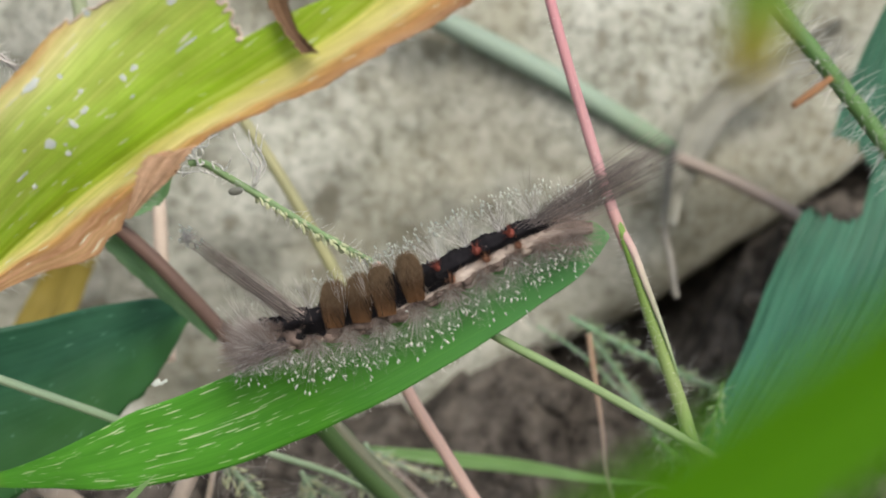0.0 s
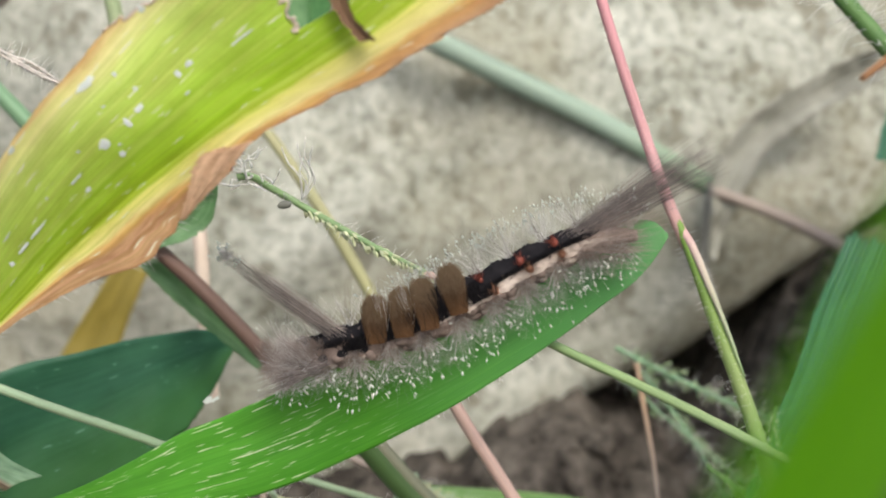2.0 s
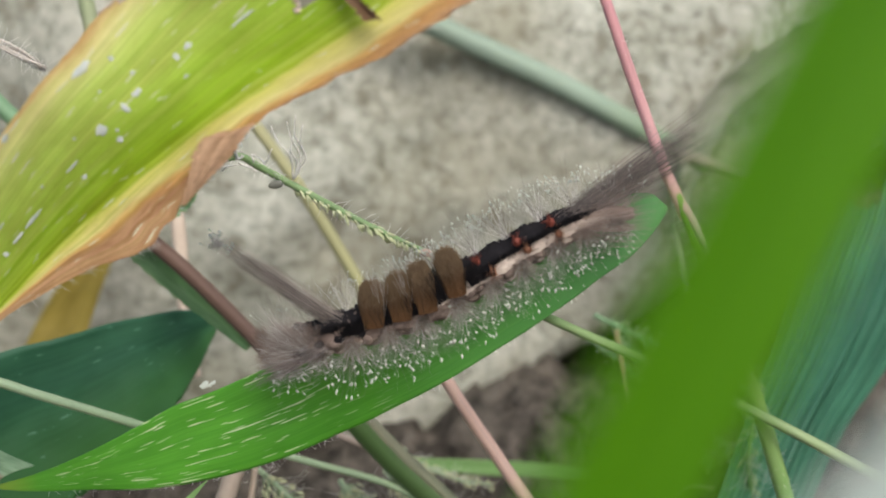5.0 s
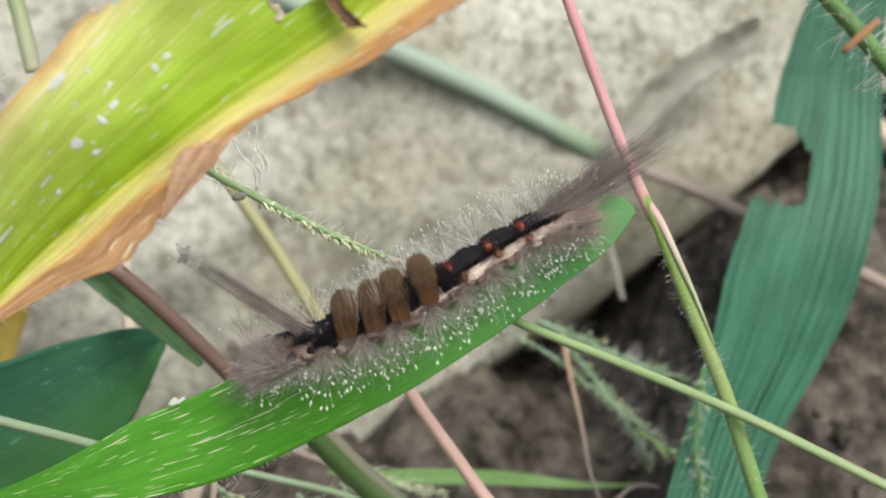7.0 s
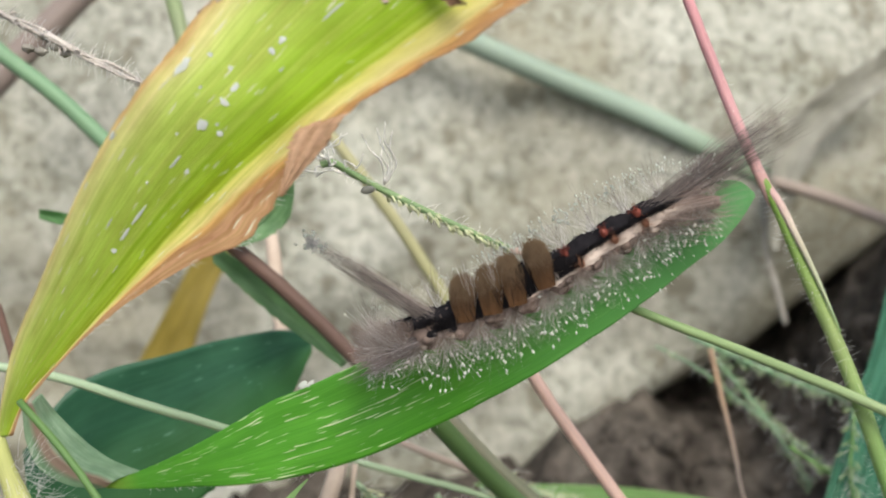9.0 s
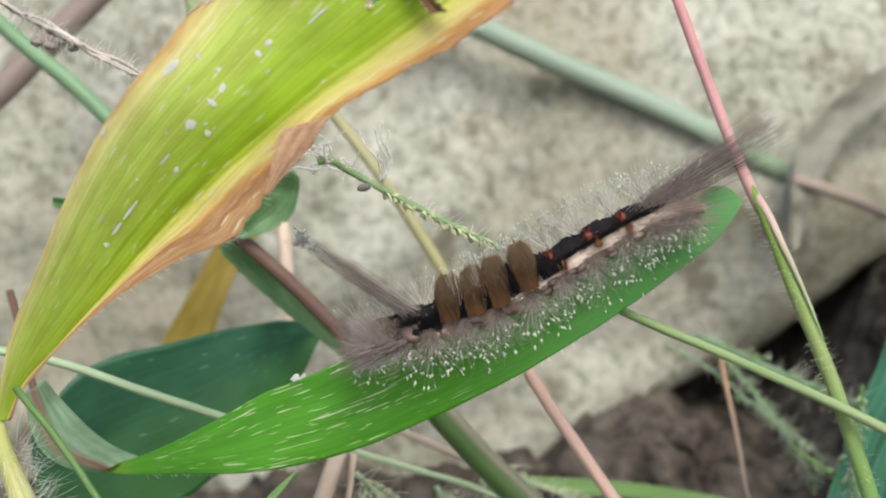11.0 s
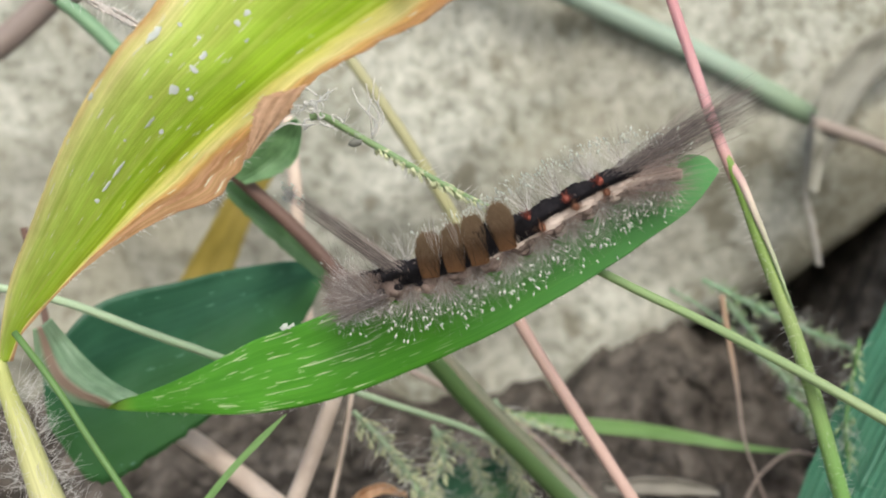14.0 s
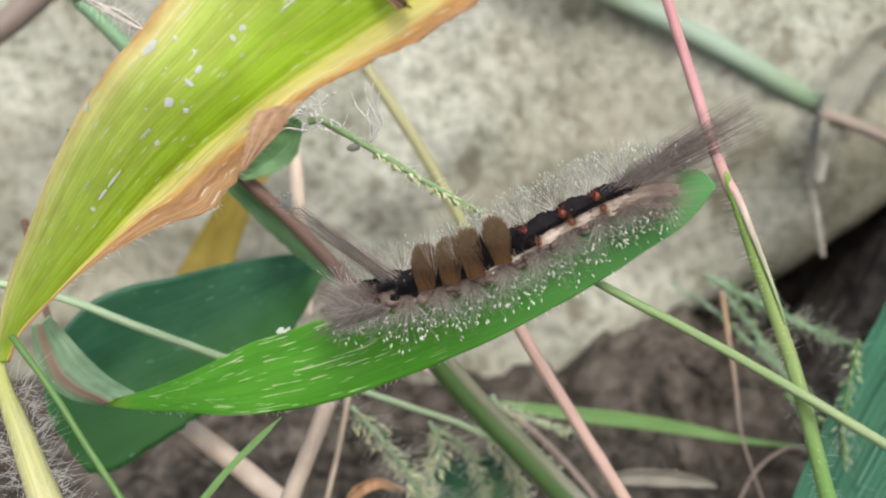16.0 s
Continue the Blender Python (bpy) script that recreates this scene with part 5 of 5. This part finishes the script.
    # four dense brush tufts on the back
    for q, ln, wd, lift in ((0.29, 0.335, 0.088, 0.07), (0.365, 0.345, 0.088, 0.055), (0.436, 0.365, 0.086, 0.04), (0.513, 0.35, 0.084, 0.045)):
        i = at(q)
        d = unit(up[i] + 0.16 * out[i] + 0.24 * t[i])
        sidev = unit(np.cross(d, t[i]))
        along = unit(np.cross(sidev, d))
        along = along * np.sign(along @ t[i])
        root = c[i] + out[i] * 0.135 + d * (lift - 0.045)
        k = 3600
        pa = rng.uniform(0, 2 * np.pi, k)
        pr = np.sqrt(rng.uniform(0, 1, k))
        # squarish bundle with a rounded, slightly ragged top
        sq = 1 / np.maximum(np.abs(np.cos(pa)), np.abs(np.sin(pa))) ** 0.7
        off = (np.cos(pa) * pr * sq * wd)[:, None] * along + (np.sin(pa) * pr * sq * 0.1)[:, None] * sidev
        clump = np.array([noise.noise(Vector((x * 3.2, y * 3.2, i))) for x, y in zip(np.cos(pa) * pr, np.sin(pa) * pr)])
        tall = 1 - 0.26 * pr**3 + 0.1 * clump
        ro = root + off * 0.84
        ti = root + off * 1.0 + d * ln * tall[:, None] * rng.uniform(0.72, 1.04, (k, 1)) + rng.normal(0, 0.013, (k, 3))
        core = Shape().add(*blob(root + d * ln * 0.44, (along * wd * 0.86, d * ln * 0.46, sidev * 0.09), 10, 14, 0.03, i))
        tuft = part("back_tuft", hair_shape(ro, ti, 0.0024, 0.6, 0.1, rng, 2), TUFT, cat, "dense rusty brown brush of bristles", kind="stuff")
        part("tuft_core", core, TUFT_CORE, tuft)
    # thin pale bristles standing out between the brushes
    for q in (0.328, 0.402):
        i = at(q)
        way = unit(up[i] + 0.3 * out[i] + 0.2 * t[i] + rng.normal(0, 0.12, (12, 3)))
        ro = c[i] + out[i] * 0.2 + up[i] * 0.05
        part("pale_bristle", hair_shape(ro + way * 0.02, ro + way * rng.uniform(0.26, 0.42, (12, 1)), 0.0018, 0.4, 0.12, rng, 3), WHITE_HAIR, cat, kind="stuff")
    # black velvet between the brushes
    for q, ln in ((0.19, 0.05), (0.225, 0.07), (0.25, 0.1), (0.327, 0.18), (0.4, 0.2), (0.475, 0.25), (0.56, 0.14), (0.595, 0.08), (0.64, 0.03), (0.7, 0.03), (0.75, 0.03), (0.8, 0.03), (0.85, 0.03)):
        i = at(q)
        k = 500
        d = unit(up[i] + 0.25 * out[i] + 0.1 * t[i])
        low = ln < 0.07
        off = rng.normal(0, 1, (k, 1)) * (0.05 if low else 0.03) * t[i] + rng.normal(0, 1, (k, 1)) * 0.04 * out[i]
        ro = c[i] + out[i] * 0.12 + off + up[i] * (0.06 if low else 0.0)
        part("back_velvet", hair_shape(ro, ro + d * ln * rng.uniform(0.6, 1.1, (k, 1)) + off * 0.4, 0.0022, 0.5, 0.1, rng, 2), BODY_BLACK, cat, "short velvety black bristles", kind="stuff")
    # red warts on the rear back, orange ones lower down
    for q, a, big, m in ((0.592, 38, 0.026, RED_WART), (0.702, 46, 0.037, RED_WART), (0.792, 42, 0.037, RED_WART), (0.617, 84, 0.036, ORANGE_WART), (0.716, 76, 0.04, ORANGE_WART), (0.8, 84, 0.032, ORANGE_WART)):
        i = at(q)
        d = around(i, a)
        at_skin = c[i] + d * (r[i] + 0.016)
        wart = part("wart", Shape().add(*blob(at_skin, (t[i] * big * 0.8, d * big, np.cross(t[i], d) * big), 8, 12, 0.12, i)), m, cat)
        way = unit(d + rng.normal(0, 0.5, (40, 3)))
        ro = at_skin + way * big * 0.7
        part("wart_bristle", hair_shape(ro, ro + way * rng.uniform(0.03, 0.08, (40, 1)), 0.002, 0.4, 0.2, rng, 2), m, wart, kind="stuff")

    # every segment carries knobs from which the hairs fan out: drooping over the leaf, and upright on the back
    def fan(name, i, root_at, way_at, k, short, long, wide, turn, r0, material, beads, droop=0.0, bead=0.0086, floor=True):
        ro = np.repeat((c[i] + around(i, root_at) * r[i] * 1.02)[None], k, 0) + rng.normal(0, 0.012, (k, 3)) + t[i] * rng.normal(0, 0.02, (k, 1))
        aa = np.radians(way_at + rng.normal(0, turn, k))
        d = np.cos(aa)[:, None] * up[i] + np.sin(aa)[:, None] * out[i]
        d = unit(d + t[i] * (np.linspace(-wide, wide, k) + rng.normal(0, 0.1, k))[:, None])
        ti = ro + d * rng.uniform(short, long, (k, 1)) - arr((0, 0, droop))
        if floor:
            ti[:, 1] = np.minimum(ti[:, 1], ro[:, 1] + 0.02)
        ob = part(name, hair_shape(ro, ti, r0, 0.5, 0.14, rng), material, cat, kind="stuff")
        keep = rng.uniform(0, 1, k) < beads
        if keep.any():
            part("hair_tip", bead_shape(ti[keep], bead, rng, (ti - ro)[keep]), WHITE_TIP, ob, kind="stuff")
        return ob

    for g in range(rings):
        i = at(0.045 + 0.91 * g / (rings - 1))
        rear, front = g > 8, g < 2
        d = around(i, 122)
        part("hair_knob", Shape().add(*blob(c[i] + d * r[i], (t[i] * 0.034, d * 0.026, np.cross(t[i], d) * 0.032), 6, 10, 0.12, g)), BODY_SIDE, cat)
        reach = 0.33 if rear else 0.3 if front else 0.42
        fan("side_hairs", i, 122, 146, 24, 0.3 * reach, reach, 0.8, 14, 0.0011, PALE_FUZZ, 0.55)
        fan("side_hairs", i, 116, 130, 18, 0.4 * reach, 0.95 * reach, 1.0, 18, 0.001, SIDE_HAIR, 0.45)
        fan("side_hairs", i, 124, 140, 7, 0.5 * reach, 1.15 * reach, 0.6, 20, 0.0012, DARK_HAIR, 0.1)
        fan("side_fuzz", i, 118, 138, 150, 0.05, 0.2, 1.1, 26, 0.0011, SIDE_HAIR, 0.0)
        fan("side_fuzz", i, 120, 142, 110, 0.12, 0.85 * reach, 1.1, 20, 0.0008, PALE_FUZZ, 0.0)
        fan("side_fuzz", i, 100, 120, 40, 0.05, 0.13, 1.2, 30, 0.0013, GREY_HAIR, 0.0)
        fan("belly_hairs", i, 150, 160, 24, 0.3 * reach, 0.9 * reach, 0.9, 16, 0.001, PALE_FUZZ, 0.2)
        tall = g > 3
        fan("back_hairs", i, -4, -6, 34 if tall else 16, 0.2, 0.31, 0.75, 16, 0.0014, WHITE_HAIR, 0.8 if tall else 0.15, bead=0.0078, floor=False)
        fan("back_hairs", at(min(0.98, 0.09 + 0.91 * g / (rings - 1))), -12, -14, 34 if tall else 12, 0.16, 0.29, 0.8, 18, 0.0012, PALE_FUZZ, 0.35 if tall else 0.0, bead=0.007, floor=False)
        fan("back_hairs", i, -2, 4, 7, 0.24, 0.44, 0.35, 16, 0.0016, DARK_HAIR, 0.0, floor=False)

    # long hair pencils: two at the head, one at the tail
    def pencil(name, root, tip, k, fan_out, r0, material, label, tips=False, wide=0.03, bow=0.0):
        root, tip = arr(root), arr(tip)
        ax = unit(tip - root)
        ln = np.linalg.norm(tip - root)
        sp = rng.normal(0, 1, (k, 3))
        sp -= (sp @ ax)[:, None] * ax
        ro = root + sp * wide + ax * ln * rng.uniform(-0.16, 0.1, (k, 1))
        reach = rng.uniform(0.55, 1.08, (k, 1))
        ti = root + ax * ln * reach + sp * fan_out - arr((0, 0, bow)) * reach**2
        p = part(name, hair_shape(ro, ti, r0, 0.4, 0.06, rng, 4), material, cat, label, kind="stuff")
        if tips:
            part("hair_tip", bead_shape(ti[reach[:, 0] > 0.88], 0.009, rng, (ti - ro)[reach[:, 0] > 0.88]), WHITE_TIP, p, kind="stuff")
        return p

    pencil("tail_pencil", (1.36, 9.06, 7.02), (2.3, 9.04, 7.6), 230, 0.075, 0.002, DARK_HAIR, "long dark pencil of hair at the tail", wide=0.034)
    pencil("tail_pencil", (1.45, 9.05, 7.05), (2.28, 9.03, 7.62), 120, 0.14, 0.0013, GREY_HAIR, "long greyish hair at the tail", wide=0.03)
    pencil("head_pencil", (-0.42, 9.26, 6.20), (-1.25, 9.41, 6.77), 70, 0.032, 0.0022, DARK_HAIR, "dark upright hair pencil behind the head", wide=0.026)
    tuft_end = pencil("head_pencil", (-0.42, 9.26, 6.20), (-1.27, 9.41, 6.79), 70, 0.042, 0.0017, GREY_HAIR, "grey white-tipped hair pencil behind the head", True)
    # the pencil ends in a small brush of white barbs
    e = arr((-1.24, 9.41, 6.765))
    way = unit(unit(arr((-0.85, 0.15, 0.57))) * 0.9 + rng.normal(0, 0.55, (90, 3)))
    part("white_barb", hair_shape(e + rng.normal(0, 0.018, (90, 3)), e + way * rng.uniform(0.03, 0.09, (90, 1)), 0.0026, 0.5, 0.2, rng, 2), WHITE_HAIR, tuft_end, "white barbs", kind="stuff")
    pencil("head_pencil", (-0.55, 9.12, 6.00), (-1.06, 8.98, 5.80), 60, 0.045, 0.0018, DARK_HAIR, "dark hair pencil held low before the head")
    pencil("head_hairs", (-0.62, 9.26, 6.02), (-0.98, 9.22, 6.12), 80, 0.15, 0.0012, GREY_HAIR, "pale bristles round the head", wide=0.08)
    pencil("head_hairs", (-0.6, 9.2, 5.98), (-0.84, 9.1, 5.93), 40, 0.1, 0.0012, WHITE_HAIR, "silvery bristles under the head", wide=0.09)
    for p, q in (((-0.92, 9.3, 6.03), (-0.98, 9.2, 6.16)), ((-0.88, 9.28, 5.96), (-0.98, 9.16, 5.93)), ((-0.74, 9.22, 6.06), (-0.76, 9.12, 6.17)), ((-0.62, 9.2, 6.08), (-0.6, 9.1, 6.2))):
        pencil("head_tuft", p, q, 110, 0.035, 0.0022, TAWNY_HAIR, "short pinkish grey tuft beside the head", wide=0.025)
    for p, q in (((-0.74, 9.2, 6.04), (-0.93, 9.12, 6.2)), ((-0.78, 9.2, 5.99), (-0.98, 9.12, 6.1)), ((-0.66, 9.2, 6.05), (-0.78, 9.1, 6.22)), ((-0.78, 9.2, 5.93), (-0.97, 9.1, 5.92))):
        pencil("head_plume", p, q, 120, 0.05, 0.0016, GREY_HAIR, "grey plume beside the head", wide=0.05)
        pencil("head_plume", p, q, 40, 0.07, 0.0013, WHITE_HAIR, "silvery hairs beside the head", wide=0.05)
    pencil("tail_hairs", (1.5, 9.0, 6.96), (1.82, 8.94, 7.02), 130, 0.08, 0.0014, TAWNY_HAIR, "beige bristles at the tail", wide=0.06)
    pencil("tail_hairs", (1.36, 8.98, 6.9), (1.56, 8.92, 6.92), 70, 0.06, 0.0016, TAWNY_HAIR, "beige bristles at the tail", wide=0.05)
    pencil("tail_hairs", (1.48, 8.98, 6.9), (1.98, 8.93, 6.94), 110, 0.11, 0.0011, GREY_HAIR, "pale grey bristles over the leaf tip", wide=0.07)
    # legs clasping the leaf
    for q in (0.07, 0.11, 0.15, 0.4, 0.47, 0.54, 0.61, 0.95):
        i = at(q)
        a = c[i] - up[i] * r[i] * 0.6 - out[i] * 0.02
        part("leg", Shape().add(*tube([a, a - up[i] * 0.04 - out[i] * 0.1, a - up[i] * 0.05 - out[i] * 0.22], [0.034, 0.028, 0.022], 6, 8)), BODY_SIDE, cat)


build_caterpillar()

# ---- a drooping leaf tip over the lens ----
drooping = thing("drooping_leaf", None, "long drooping grass leaf with an ochre dried tip", "grass blade")
part("blade", Shape().add(*blade([(0.35, 2.32, 8.96), (0.32, 2.34, 9.03), (0.32, 2.34, 9.10), (0.32, 2.34, 9.20), (0.34, 2.34, 9.30), (0.68, 2.01, 9.82), (1.73, 1.11, 10.07), (3.53, 0.11, 8.52), (4.93, -0.49, 5.32), (5.53, -0.69, -0.28)], [(0.36, 2.31, 8.97), (0.41, 2.30, 9.03), (0.42, 2.30, 9.11), (0.43, 2.30, 9.20), (0.45, 2.29, 9.30), (0.80, 2.01, 9.78), (1.85, 1.11, 10.03), (3.65, 0.11, 8.48), (5.05, -0.49, 5.28), (5.65, -0.69, -0.32)], 520, 6, 0.1, 0.5, 0.0, 0.0, 0.008, seed=33)[:3]), DROOPING, drooping)


# ---- the blade close to the lens, swaying through the view ----
near = thing("near_grass_blade", None, "bright green grass blade swaying close to the lens", "grass blade")


def build_near():
    a = [(-0.03, 0.1, -8.4), (-0.09, 0.04, -4.5), (-0.11, 0, -0.8), (-0.105, 0, -0.25), (-0.105, 0.02, 0.25), (-0.11, 0.03, 0.8)]
    b = [(0.03, 0.12, -8.4), (0.09, 0.06, -4.5), (0.11, 0.03, -0.8), (0.105, 0.03, -0.25), (0.105, 0.04, 0.25), (0.11, 0.05, 0.8)]
    s = Shape()
    s.add(*blade(a, b, 120, 12, 0.08, 0.5, 0.0, 0.0, 0.01, seed=31)[:3])
    part("blade", s, NEAR_LEAF, near)
    s = Shape()
    s.add(*blade([(0.16, 0.04, -0.52), (0.195, 0.03, -0.37), (0.23, 0.03, -0.21), (0.27, 0.03, -0.06), (0.33, 0.03, 0.11)], [(0.33, 0.04, -0.54), (0.365, 0.04, -0.4), (0.4, 0.04, -0.24), (0.43, 0.04, -0.09), (0.46, 0.04, 0.09)], 24, 8, 0.1, 0.5, 0, 0, 0.008, seed=33)[:3])
    part("side_blade", s, WHITISH, near, "pale bluish side blade")


build_near()


def motions():
    CRAWL = [
    (0, 0.139, 0.006, 0.096),
    (0.5, 0.121, 0.007, 0.101),
    (1, 0.097, 0.004, 0.086),
    (1.5, 0.083, 0.001, 0.063),
    (2, 0.038, 0.002, 0.031),
    (2.5, 0.017, -0.001, 0.002),
    (3, 0.007, -0.001, -0.002),
    (3.5, -0.002, -0.000, -0.002),
    (4, 0.022, 0.000, 0.011),
    (4.5, 0.022, 0.002, 0.021),
    (5, 0.010, -0.001, 0.002),
    (7.5, -0.006, 0.002, 0.002),
    (8, -0.004, -0.002, -0.011),
    (9, -0.001, -0.002, -0.010),
    (11.5, -0.013, -0.002, -0.011),
    (12.5, -0.000, 0.001, 0.004),
    (14.5, -0.003, 0.002, 0.007),
    (16, 0.003, -0.001, -0.004),
    ]
    walk(cat, [(t, pose(x * CM, y * CM, z * CM)) for t, x, y, z in CRAWL])
    SWAY = [
        (0, 0.533, 1.570, 8.882, 50, -7.93),
        (0.5, 0.357, 1.666, 8.765, 44, -7.95),
        (1, 0.136, 1.683, 8.596, 30, -8.51),
        (1.5, 0.107, 1.698, 8.552, 27, -8.00),
        (2, 0.130, 1.701, 8.395, 26, -6.72),
        (2.5, 0.150, 1.650, 8.362, 25, -5.81),
        (3, -0.050, 1.700, 8.308, 23.5, -6.29),
        (3.5, 0.059, 1.785, 8.340, 24, -5.97),
        (4, -0.009, 1.816, 8.239, 26, -5.95),
        (4.5, -0.252, 1.843, 8.335, 23.3, -7.41),
        (5, -0.415, 1.846, 8.433, 25, -9.20),
        (5.2, -0.449, 1.850, 8.428, 25.5, -9.60),
        (6.2, -0.362, 1.817, 8.403, 28, -11.59),
        (7.3, -0.019, 1.695, 8.371, 30, -13.78),
        (8.2, 0.235, 1.645, 8.172, 30, -8.82),
        (9.5, 0.665, 1.491, 7.979, 30, -4.42),
        (12, 1.243, 1.328, 8.113, 30, -1.32),
        (16, 1.532, 1.376, 8.758, 30, 0.25),
    ]
    walk(near, [(t, pose(x * CM, y * CM, z * CM, 0, lean, turn)) for t, x, y, z, lean, turn in SWAY])

    # the blade swings about its tip and comes to rest
    px, pz = 2.07, 7.01
    rows = []
    for t, turn in ((0, -2.3), (3, -2.3), (3.5, -2.2), (4.2, -1.5), (5, -0.8), (7.5, 0), (16, 0)):
        c, n = math.cos(math.radians(turn)), math.sin(math.radians(turn))
        rows.append((t, pose((px - px * c - pz * n) * CM, 0, (pz + px * n - pz * c) * CM, 0, turn, 0)))
    walk(host_leaf, rows)


motions()
